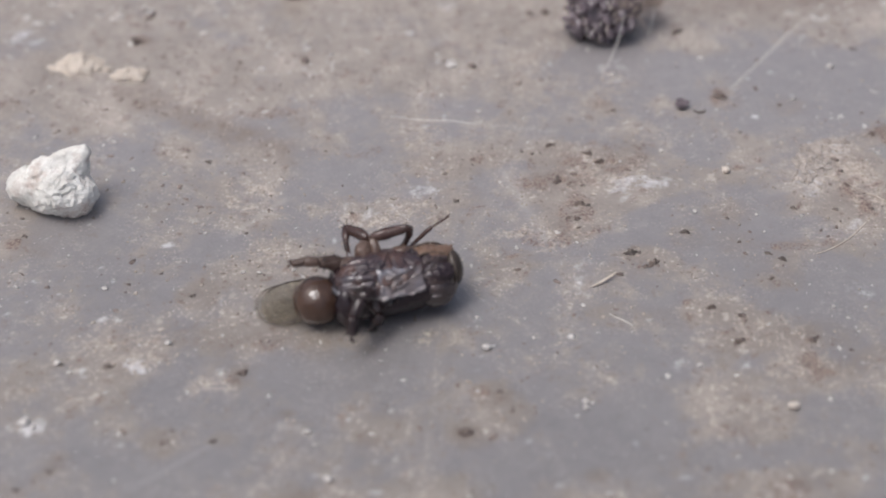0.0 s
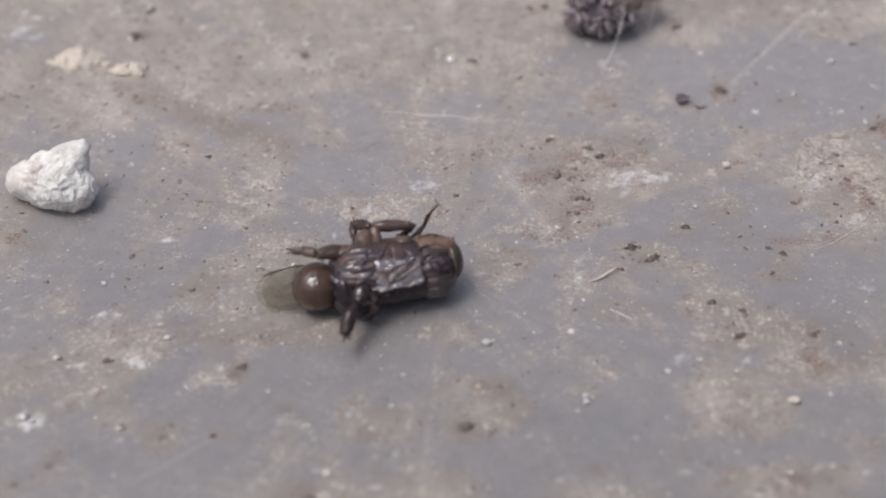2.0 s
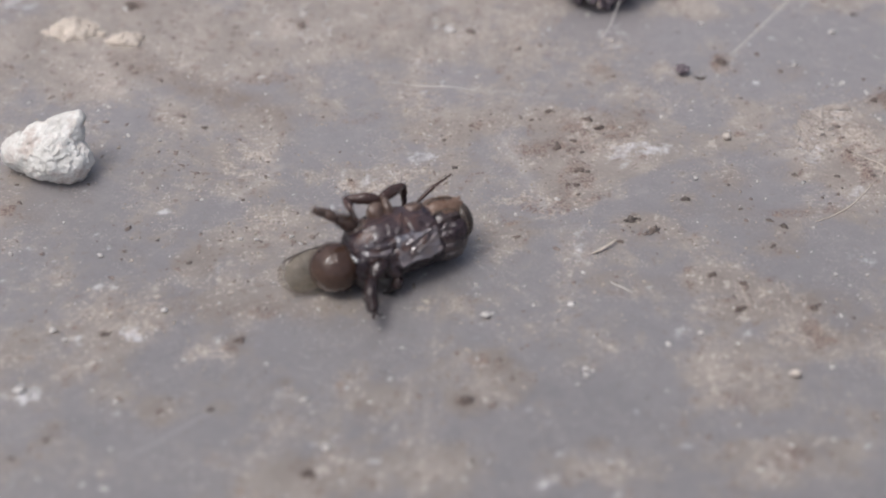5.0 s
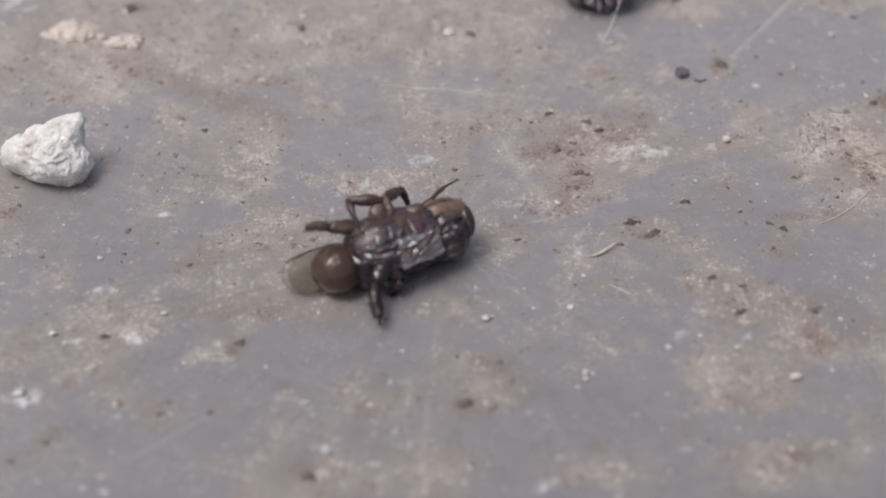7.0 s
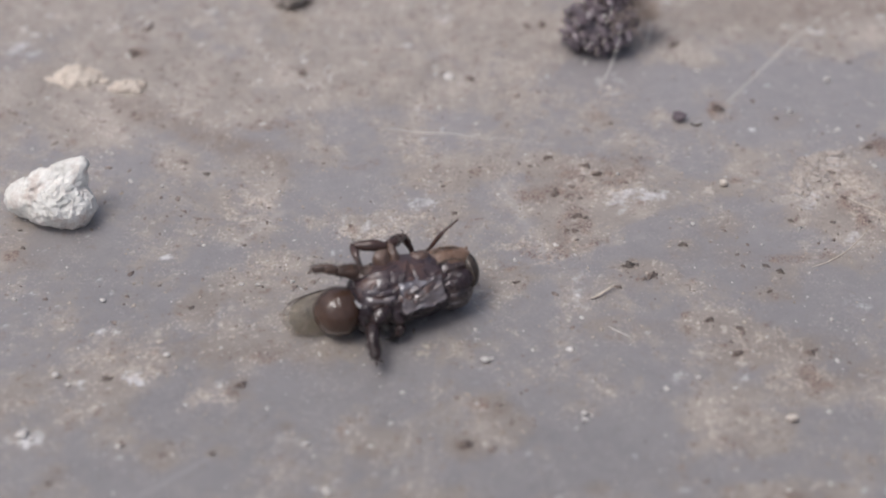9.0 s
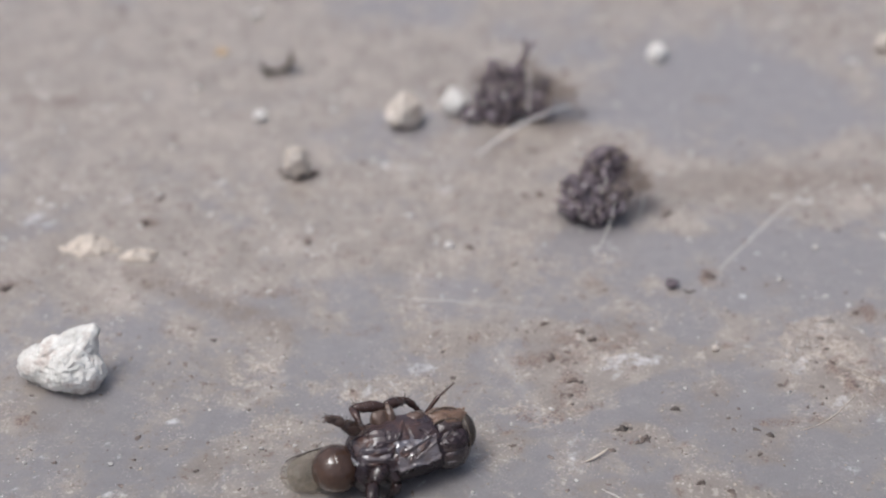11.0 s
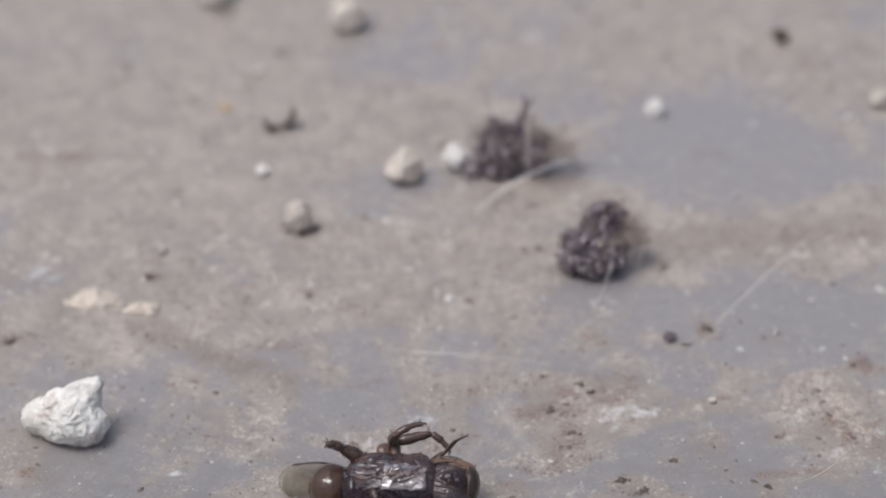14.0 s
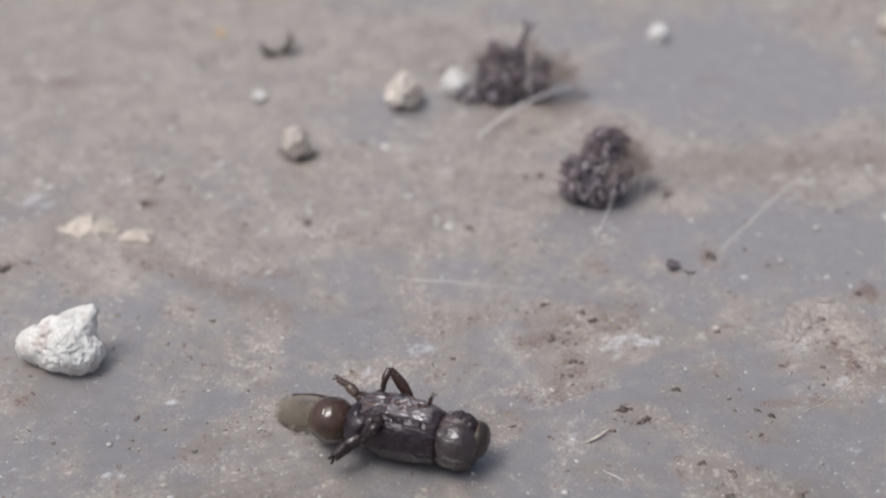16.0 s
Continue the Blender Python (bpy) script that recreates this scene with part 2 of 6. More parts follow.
DARKCRUMB = speckled("dark_soil_crumbs", (0.10, 0.084, 0.075), (0.185, 0.157, 0.138), (0.30, 0.26, 0.23), 3500, 0.9, 0.2, 0.00003, 0.3)
RUSTCRUMB = speckled("rust_brown_crumbs", (0.12, 0.096, 0.084), (0.205, 0.166, 0.145), (0.33, 0.28, 0.245), 3500, 0.9, 0.2, 0.00003, 0.2)
FRASS = speckled("dark_purple_brown_granules", (0.040, 0.029, 0.036), (0.115, 0.086, 0.097), (0.28, 0.235, 0.25), 2600, 0.26, 0.75, 0.00003, 0.65)
HAIR = speckled("pale_fibre", (0.50, 0.465, 0.42), (0.64, 0.605, 0.555), (0.76, 0.73, 0.685), 3000, 0.5, 0.4, 0.00001, 0.1)
PALEHAIR = speckled("bleached_fibre", (0.68, 0.65, 0.61), (0.80, 0.775, 0.74), (0.88, 0.86, 0.83), 3000, 0.45, 0.5, 0.00001, 0.1)
DOWN = speckled("brown_web_down", (0.25, 0.20, 0.165), (0.37, 0.305, 0.26), (0.50, 0.43, 0.375), 3000, 0.8, 0.2, 0.00001, 0.2)
STRAW = speckled("bleached_straw", (0.42, 0.35, 0.28), (0.56, 0.49, 0.41), (0.70, 0.63, 0.55), 3000, 0.7, 0.3, 0.00002, 0.1)
LEAF = speckled("dry_leaf_curl", (0.05, 0.04, 0.03), (0.085, 0.066, 0.05), (0.14, 0.11, 0.085), 1800, 0.8, 0.3, 0.00004, 0.1)
OCHRE = speckled("ochre_stain_grit", (0.42, 0.30, 0.17), (0.52, 0.38, 0.23), (0.60, 0.46, 0.30), 2600, 0.9, 0.2, 0.00003, 0.15)

ABDOMEN = chitin("brown_abdomen_shell", (0.040, 0.021, 0.014), (0.110, 0.063, 0.042), 0.15, 0.45, 750, 0.000012, 0.2, (0.034, 0.021, 0.015))
# base colour lowered to carry the shade on the body's near flank
THORAX = chitin("shade_darkened_thorax_shell", (0.010, 0.0068, 0.0088), (0.042, 0.027, 0.031), 0.22, 0.4, 1300, 0.00004)
LOBE = chitin("dull_purple_brown_shell", (0.020, 0.0125, 0.0145), (0.074, 0.049, 0.052), 0.28, 0.5, 1500, 0.00004, 0.25, (0.092, 0.048, 0.036))
# sky reflection is put into this skin as a pale bluish base colour
SHEENSKIN = chitin("sheen_lightened_skin", (0.036, 0.034, 0.042), (0.235, 0.225, 0.252), 0.13, 1.0, 900, 0.00002, 1.0, (0.125, 0.095, 0.088))
DAMP = chitin("damp_purple_grey_skin", (0.032, 0.024, 0.028), (0.130, 0.104, 0.112), 0.22, 0.75, 900, 0.00002, 0.4, (0.070, 0.045, 0.036))
BELLY = chitin("crumpled_black_skin", (0.008, 0.0065, 0.0075), (0.032, 0.025, 0.026), 0.10, 0.9, 1200, 0.000025, 0.4)
FACE = chitin("tan_face_shell", (0.090, 0.052, 0.034), (0.22, 0.140, 0.097), 0.3, 0.5, 1200, 0.00003)
CHEEK = chitin("purple_brown_cheek_shell", (0.020, 0.0145, 0.0145), (0.098, 0.069, 0.065), 0.25, 0.5, 1400, 0.000035)
EYE = chitin("black_compound_eye", (0.005, 0.005, 0.0055), (0.012, 0.0115, 0.0115), 0.16, 0.4, 5200, 0.00001)
NEAREYE = chitin("purple_brown_compound_eye", (0.026, 0.019, 0.019), (0.062, 0.046, 0.044), 0.22, 0.5, 900, 0.000006, 0.3)
OLIVE = chitin("olive_compound_eye", (0.024, 0.018, 0.014), (0.066, 0.049, 0.038), 0.16, 0.5, 5200, 0.00001)
RIM = chitin("pale_eye_margin", (0.06, 0.043, 0.032), (0.19, 0.146, 0.108), 0.3, 0.5, 2500, 0.00002)
DARKLEG = chitin("blackish_leg_shell", (0.013, 0.0078, 0.008), (0.053, 0.030, 0.027), 0.18, 0.55, 1600, 0.00002)
LEG = chitin("dark_brown_leg_shell", (0.029, 0.0155, 0.013), (0.110, 0.063, 0.051), 0.2, 0.5, 1600, 0.00003)
COXA = chitin("brown_leg_base_shell", (0.050, 0.031, 0.024), (0.175, 0.115, 0.088), 0.3, 0.5, 1300, 0.00003)
BRISTLE = chitin("black_bristles", (0.012, 0.010, 0.010), (0.03, 0.025, 0.022), 0.4, 0.5, 3000, 0.00001)
WING = membrane("smoky_wing_film")
VEIN = chitin("dark_wing_veins", (0.02, 0.014, 0.011), (0.06, 0.042, 0.032), 0.35, 0.5, 3000, 0.00001)


# ---- building helpers (shapes in millimetres) ----


def part(name, bm, mat, parent, label="", smooth=True):
    """Links a bmesh, shaped in millimetres, as one mesh object under a thing or a part."""
    me = bpy.data.meshes.new(name)
    bmesh.ops.scale(bm, vec=(MM, MM, MM), verts=bm.verts)
    bm.normal_update()
    bm.to_mesh(me)
    bm.free()
    me.polygons.foreach_set("use_smooth", [smooth] * len(me.polygons))
    me.materials.append(mat)
    ob = new(name, me)
    if parent:
        ob.parent = parent
    return tagged(ob, label)


def ball(bm, centre, radii, sub=3, rough=0.0, freq=1.0, seed=0.0, turn=None):
    """An icosphere stretched to radii and made uneven; returns its vertices."""
    made = bmesh.ops.create_icosphere(bm, subdivisions=sub, radius=1.0)["verts"]
    for v in made:
        d = v.co.copy()
        k = 1.0 + rough * noise.fractal(d * freq + Vector((seed, seed * 1.7, -seed)), 0.9, 2.0, 4)
        p = Vector((d.x * radii[0] * k, d.y * radii[1] * k, d.z * radii[2] * k))
        if turn is not None:
            p = turn @ p
        v.co = p + Vector(centre)
    return made


def tube(bm, points, radii, sides=7, cap=True):
    """A round tube through points, with a radius at each."""
    pts = [Vector(p) for p in points]
    rings = []
    side = None
    for k, p in enumerate(pts):
        along = (pts[min(k + 1, len(pts) - 1)] - pts[max(k - 1, 0)]).normalized()
        if side is None:
            side = along.orthogonal().normalized()
        side = (side - along * side.dot(along)).normalized()
        up = along.cross(side)
        r = radii[k] if isinstance(radii, (list, tuple)) else radii
        rings.append([bm.verts.new(p + (side * math.cos(a) + up * math.sin(a)) * r)
                      for a in (2 * math.pi * j / sides for j in range(sides))])
    for a, b in zip(rings, rings[1:]):
        for j in range(sides):
            bm.faces.new((a[j], a[(j + 1) % sides], b[(j + 1) % sides], b[j]))
    if cap:
        bm.faces.new(rings[0][::-1])
        bm.faces.new(rings[-1])


def arc(a, b, lift, n=10):
    """Points from a to b bowed by the vector lift."""
    a, b, lift = Vector(a), Vector(b), Vector(lift)
    return [a.lerp(b, k / n) + lift * (4 * (k / n) * (1 - k / n)) for k in range(n + 1)]


def cells(x, y, size, seed):
    """Smooth value noise on a lattice of that size in millimetres, 0 to 1."""
    g = np.random.default_rng(seed).random((256, 256))
    u, v = x / size, y / size
    i, j = np.floor(u).astype(int), np.floor(v).astype(int)
    fu, fv = u - i, v - j
    fu, fv = fu * fu * (3 - 2 * fu), fv * fv * (3 - 2 * fv)
    at = lambda p, q: g[p % 256, q % 256]
    return (at(i, j) * (1 - fu) + at(i + 1, j) * fu) * (1 - fv) + (at(i, j + 1) * (1 - fu) + at(i + 1, j + 1) * fu) * fv


def clouds(x, y, size, seed, octaves=4):
    out, amp, total = 0, 1.0, 0.0
    for k in range(octaves):
        out, total = out + amp * cells(x, y, size / 2 ** k, seed + k), total + amp
        amp *= 0.55
    return out / total


# ---- the ground: one weathered sheet that runs on to the horizon ----
# x, y, half-width, half-depth in millimetres, weight: where the mud film lies thick, and where the coating shows
FILM_FRONT = [
    (-8.48, 0.94, 3.28, 2.70, 0.80), (-8.66, -4.43, 3.70, 2.05, 0.80), (2.15, -5.04, 2.55, 1.62, 0.60), (3.13, -0.40, 2.07, 2.64, 0.70),
    (-15.13, -5.04, 3.40, 2.03, 0.60), (-16.47, 17.34, 11.23, 5.26, 0.70), (-10.92, 8.35, 2.54, 3.56, 0.80), (-4.46, 5.37, 3.72, 1.45, 0.90),
    (-3.20, 17.34, 3.74, 4.09, 0.60), (1.54, 15.61, 4.70, 4.56, 0.50), (8.72, 7.84, 4.11, 3.03, 1.00), (6.95, 4.41, 2.15, 1.43, 0.90),
    (22.55, 9.12, 2.55, 2.83, 1.00), (23.38, 5.13, 1.86, 2.41, 0.90), (18.53, 1.84, 3.31, 1.37, 0.50), (14.73, -4.22, 3.71, 2.26, 0.80),
    (17.92, -7.42, 3.61, 1.55, 0.80), (14.19, -10.44, 2.97, 2.20, 0.70),
]
FILM_MIDDLE = [
    (15.90, -15.00, 4.39, 1.68, 0.90), (-21.29, -7.61, 1.66, 1.93, 0.90), (-11.36, -8.57, 1.65, 1.90, 0.70), (-7.62, -10.99, 1.61, 0.91, 0.60),
    (-3.63, -10.07, 2.44, 1.85, 0.60), (1.39, -8.95, 3.01, 2.64, 0.60), (4.99, -5.04, 3.68, 2.84, 0.60), (9.66, 0.04, 3.85, 2.22, 0.60),
    (-18.09, -13.99, 2.09, 1.37, 0.60), (-6.26, -15.67, 4.10, 1.33, 0.60), (-0.62, -15.34, 2.83, 1.67, 0.60), (-15.70, -5.04, 3.40, 2.84, 0.50),
    (-9.53, -4.22, 3.14, 1.65, 0.80), (-23.08, 2.30, 1.21, 1.38, 0.90), (6.61, -15.00, 3.10, 1.34, 0.50), (-2.96, 22.18, 14.10, 2.20, 0.50),
    (17.68, 8.60, 1.27, 2.04, 0.60),
]
FILM_FAR = [
    (-20.00, 45.00, 22.00, 14.00, 0.60), (-13.00, 7.00, 6.00, 4.50, 0.50),
    (-22.86, 40.30, 12.77, 13.04, 0.50), (-18.80, 26.95, 11.62, 5.72, 0.50), (-1.73, 24.77, 11.39, 4.84, 0.90), (21.67, 26.42, 9.19, 2.47, 1.00),
    (21.67, 56.74, 15.47, 4.25, 0.80), (30.11, 40.00, 3.79, 3.42, 0.60), (13.47, 28.98, 1.96, 5.88, 0.80), (-9.61, 39.37, 5.49, 6.82, 0.60),
    (3.71, 30.51, 5.94, 3.01, 0.60), (15.72, 21.34, 2.21, 1.31, 0.60), (-30.45, 63.22, 9.84, 6.91, 0.40),
]
CLEAN_NEAR = [
    (-20.21, 3.23, 3.96, 1.87, 0.90), (-6.79, -7.03, 3.06, 1.56, 1.00), (9.06, -10.44, 2.97, 2.57, 0.80), (15.10, 10.94, 1.94, 1.59, 0.80),
    (16.69, 3.70, 2.75, 3.77, 0.90), (20.78, 16.18, 6.07, 4.02, 0.80), (-4.82, 15.04, 3.68, 2.82, 0.60), (0.53, 13.37, 2.97, 2.20, 0.50),
    (20.55, -0.40, 2.66, 2.64, 0.60), (-13.24, -8.95, 2.46, 2.26, 0.50), (-2.35, -6.64, 1.96, 1.18, 0.40), (20.46, -10.07, 1.62, 1.85, 0.60),
    (9.56, 19.72, 2.08, 2.42, 0.80), (14.43, -12.60, 2.64, 0.88, 0.60), (-10.08, 13.92, 2.98, 2.77, 0.50),
]
CLEAN_FAR = [
    (22.00, 39.50, 15.00, 7.50, 1.30), (7.00, 46.00, 7.00, 5.00, 0.80),
    (-4.94, 50.30, 7.25, 5.90, 0.80), (23.60, 44.45, 8.68, 4.55, 0.90), (20.24, 32.72, 7.62, 3.10, 0.80), (18.59, 18.14, 8.99, 3.11, 0.80),
    (11.13, 19.42, 2.55, 1.91, 0.90), (-23.88, 55.50, 4.23, 4.19, 0.50), (5.34, 32.02, 2.40, 1.53, 0.60), (-3.19, 22.74, 2.25, 2.68, 0.50),
    (16.52, 52.13, 3.20, 4.01, 0.60),
]
# chalky scuffs and rust-brown litter
CHALK = [
    (9.80, 6.90, 1.20, 0.95, 0.50), (11.10, 7.70, 2.00, 0.75, 0.62), (-1.07, 7.09, 1.05, 0.8, 0.55), (20.46, 8.09, 0.89, 1.52, 0.70),
    (22.39, 10.94, 1.62, 0.74, 0.60), (22.43, 4.17, 0.77, 1.00, 0.35), (21.56, -1.27, 0.88, 0.95, 0.50), (7.14, 0.04, 1.04, 1.55, 0.40),
    (-19.88, -10.73, 0.97, 0.73, 0.70), (-26.23, 22.18, 0.92, 0.75, 1.00), (-15.08, 2.39, 0.67, 0.28, 0.90), (-17.23, -3.40, 0.86, 0.38, 0.60),
    (-15.31, -6.83, 0.78, 0.59, 0.60), (5.00, -16.27, 0.97, 0.43, 0.45), (-4.46, 5.37, 2.79, 0.87, 0.40), (-26.78, 22.49, 1.05, 0.80, 0.70),
    (7.11, 57.38, 1.18, 1.61, 0.60), (-31.96, 57.14, 1.43, 1.60, 0.40), (10.33, 18.48, 1.08, 1.57, 0.50), (0.16, 26.16, 0.77, 0.70, 0.50),
]
RUST_NEAR = [
    (-8.61, -5.12, 1.70, 0.49, 0.55), (-10.84, -5.52, 1.13, 0.36, 0.40), (8.87, 9.89, 2.73, 1.67, 0.62), (6.84, 8.10, 2.85, 1.11, 0.52),
    (7.32, 5.52, 0.99, 1.55, 0.60), (5.51, 3.14, 2.28, 0.75, 0.50), (23.75, 7.09, 1.7, 1.1, 1.10), (23.84, 5.13, 1.2, 1.1, 1.10),
    (25.58, 12.82, 0.49, 1.31, 1.00), (18.29, -6.83, 1.53, 0.94, 0.60), (15.82, -14.67, 0.88, 0.74, 0.60), (16.55, 16.07, 0.67, 0.80, 0.80),
    (9.27, 15.61, 0.94, 1.02, 0.50), (-23.36, 2.53, 0.61, 0.65, 0.70), (18.61, 2.30, 1.81, 0.41, 0.50),
]
RUST_FAR = [
    (-13.12, -1.62, 0.53, 0.30, 0.70), (-18.39, 16.47, 1.01, 0.58, 0.50), (14.11, -10.99, 1.61, 0.51, 0.40), (15.18, -9.14, 0.82, 0.53, 0.40),
    (-5.95, 10.68, 2.59, 0.63, 0.45), (-11.79, 14.48, 3.33, 0.90, 0.45), (7.99, 22.50, 2.12, 0.63, 0.30), (-2.91, 19.72, 1.73, 0.48, 0.40),
    (-19.41, 22.13, 0.90, 0.60, 0.80), (-26.95, 14.94, 0.99, 0.65, 0.80), (-18.03, 16.72, 0.86, 0.79, 0.60), (-29.25, 38.21, 2.19, 0.67, 1.00),
    (29.84, 52.54, 1.92, 1.11, 0.60),
]
# where sand grains gather
SANDY = [
    (-4.46, 5.23, 4.02, 1.74, 1.00), (5.05, 3.23, 2.74, 1.22, 0.70), (-1.44, 12.28, 1.96, 1.41, 0.60), (3.30, 18.82, 2.06, 1.31, 0.60),
    (9.41, 8.50, 3.02, 1.83, 0.80), (22.55, 9.12, 2.40, 2.32, 1.20), (20.42, 7.84, 0.95, 1.77, 1.30), (22.39, 10.94, 1.94, 0.74, 1.30),
    (23.72, 6.10, 1.25, 1.96, 1.10), (-16.96, -4.22, 2.85, 1.85, 0.50), (15.59, -4.22, 3.14, 1.65, 0.50), (-9.15, 1.84, 1.81, 1.83, 0.50),
    (17.98, -7.03, 2.51, 1.17, 0.60), (0.16, 26.16, 3.84, 2.54, 0.70), (3.82, 18.50, 2.89, 2.26, 0.70), (9.90, 17.55, 1.43, 1.60, 0.70),
]
PALE = [
    (-10.83, 7.34, 1.89, 2.25, 0.80), (9.31, 16.18, 1.08, 1.15, 0.70), (-15.34, -6.64, 1.17, 0.79, 0.70), (-11.51, -8.50, 1.32, 1.37, 0.70),
    (-23.53, 18.82, 2.06, 0.84, 0.40), (-0.40, -5.04, 1.13, 1.01, 0.70), (-7.62, -10.99, 1.07, 0.54, 0.60), (11.24, 15.04, 1.34, 0.56, 0.50),
    (-4.90, 17.34, 2.04, 2.34, 0.30), (-16.33, 16.18, 4.05, 1.72, 0.30), (4.36, 0.94, 1.49, 1.12, 0.40), (16.13, 21.67, 2.22, 0.79, 0.70),
    (-19.78, 33.69, 4.88, 3.94, 0.30), (6.30, 26.13, 3.07, 2.11, 0.50), (28.54, 45.33, 2.62, 1.84, 0.40), (-3.27, 25.47, 4.59, 1.74, 0.40),
    (28.21, 30.40, 2.36, 1.87, 0.50),
]
# single grains and crumbs: x, y, size in millimetres
WHITE_NEAR = [
    (2.14, -5.52, 0.28), (1.70, -3.27, 0.14), (6.87, -9.25, 0.19), (6.88, -9.63, 0.19), (-20.12, -10.73, 0.32), (-19.65, -10.95, 0.19),
    (-5.36, -14.19, 0.29), (-6.53, -11.24, 0.24), (-19.25, -6.64, 0.22), (-13.92, -5.20, 0.23), (20.12, -2.47, 0.14), (13.80, 5.18, 0.15),
    (12.72, -6.76, 0.17), (14.44, -7.50, 0.14), (18.80, -9.03, 0.14), (18.06, -13.71, 0.13), (-15.45, -11.38, 0.16),
]
WHITE_FAR = [
    (23.65, 19.11, 0.31), (10.21, 18.22, 0.21), (15.76, 20.02, 0.17), (20.87, 15.72, 0.20), (6.16, 3.37, 0.15), (4.55, -4.76, 0.11),
    (-18.55, -7.26, 0.14), (-22.44, -0.97, 0.15), (-17.79, -1.05, 0.18), (-10.65, 0.18, 0.15), (-9.76, 0.13, 0.15), (-7.99, 0.36, 0.15),
    (12.48, 10.68, 0.16), (14.41, -15.51, 0.15), (-3.45, -11.35, 0.13), (-15.92, 8.50, 0.13), (-18.29, 39.50, 0.34), (-15.02, 51.35, 0.55),
    (-18.94, 31.22, 0.24), (30.76, 43.32, 0.39),
]
SOIL_CRUMBS = [
    (-16.60, -0.70, 0.15), (-15.00, 0.13, 0.12), (-13.12, -1.62, 0.20), (0.03, 8.60, 0.16), (0.65, 6.15, 0.22), (15.50, 4.70, 0.15),
    (18.05, 1.25, 0.24), (19.95, 15.16, 0.20), (8.76, -3.14, 0.17), (9.95, 1.75, 0.36), (13.08, 3.46, 0.27), (15.94, 2.67, 0.15),
    (17.32, 1.75, 0.21), (21.57, 5.37, 0.19), (19.26, 5.52, 0.22), (17.25, -0.31, 0.18), (5.03, 10.42, 0.16), (7.75, 7.49, 0.19),
    (2.13, 10.31, 0.13), (-0.56, 21.06, 0.14), (-14.84, 10.68, 0.13), (20.46, -5.64, 0.14), (-18.40, -13.71, 0.21), (2.77, -8.57, 0.19),
    (3.34, -9.81, 0.14), (-10.97, -11.82, 0.21), (-16.70, -6.83, 0.25), (-19.75, -14.84, 0.21), (-23.22, 4.65, 0.15), (-22.78, 3.14, 0.18),
    (-12.96, -11.17, 0.13),
]
BROWN_CRUMBS = [
    (11.14, 0.94, 0.39), (10.69, 0.67, 0.21), (9.30, 0.04, 0.24), (-10.00, -7.23, 0.31), (1.02, -11.24, 0.42), (-6.12, -15.74, 0.38),
    (15.30, -3.19, 0.26), (14.91, -5.04, 0.34), (18.60, -4.96, 0.28), (18.93, -4.71, 0.17), (13.79, -2.55, 0.26), (3.89, 0.40, 0.21),
    (16.55, 16.07, 0.47), (10.03, 14.59, 0.20), (7.50, 5.86, 0.31), (7.27, 4.65, 0.25), (8.26, 10.42, 0.32), (6.04, 11.21, 0.26),
    (6.35, 7.84, 0.28), (7.34, 8.50, 0.25), (8.85, 9.63, 0.29), (24.91, 12.28, 0.29), (-19.39, 21.68, 0.35), (-19.39, 22.00, 0.41),
    (-26.92, 14.82, 0.42), (14.59, 22.94, 0.34),
]
# pale tan dabs, white dabs and brown dabs of dried dirt: x, y, half-width, half-depth, weight
TAN_DABS = [
    (-17.32, -3.29, 0.63, 0.29, 0.90), (-19.43, -6.34, 0.73, 0.55, 0.80), (-15.28, -6.73, 0.61, 0.39, 1.00), (-11.96, -8.05, 0.66, 0.77, 0.80),
    (-7.07, -11.10, 0.80, 0.29, 0.70), (-15.46, -15.75, 0.36, 0.26, 0.90), (-13.01, -15.88, 0.41, 0.26, 0.70), (-0.61, -15.54, 0.87, 0.40, 0.60),
    (-10.54, 7.77, 1.58, 1.81, 0.70), (8.94, 15.83, 0.87, 1.03, 0.90), (3.12, 18.44, 0.48, 0.53, 0.90), (4.99, 18.15, 0.48, 0.47, 0.90),
    (12.93, 11.96, 0.52, 0.75, 0.70), (14.00, -15.73, 0.77, 0.46, 0.60), (14.48, -10.28, 2.43, 1.47, 0.35), (4.45, -4.51, 0.68, 0.33, 0.70),
    (-14.63, -4.48, 0.40, 1.06, 0.80),
]
WHITE_DABS = [
    (12.04, -6.67, 0.95, 0.45, 0.30), (4.70, -16.23, 0.61, 0.26, 0.40), (15.10, -6.70, 0.28, 0.28, 0.80), (-19.97, -10.89, 0.43, 0.36, 1.00),
    (-6.38, -11.39, 0.37, 0.22, 0.70), (-26.39, 22.38, 0.49, 0.50, 0.70), (-14.90, 2.47, 0.36, 0.28, 0.80), (1.76, -3.27, 0.23, 0.25, 0.90),
]
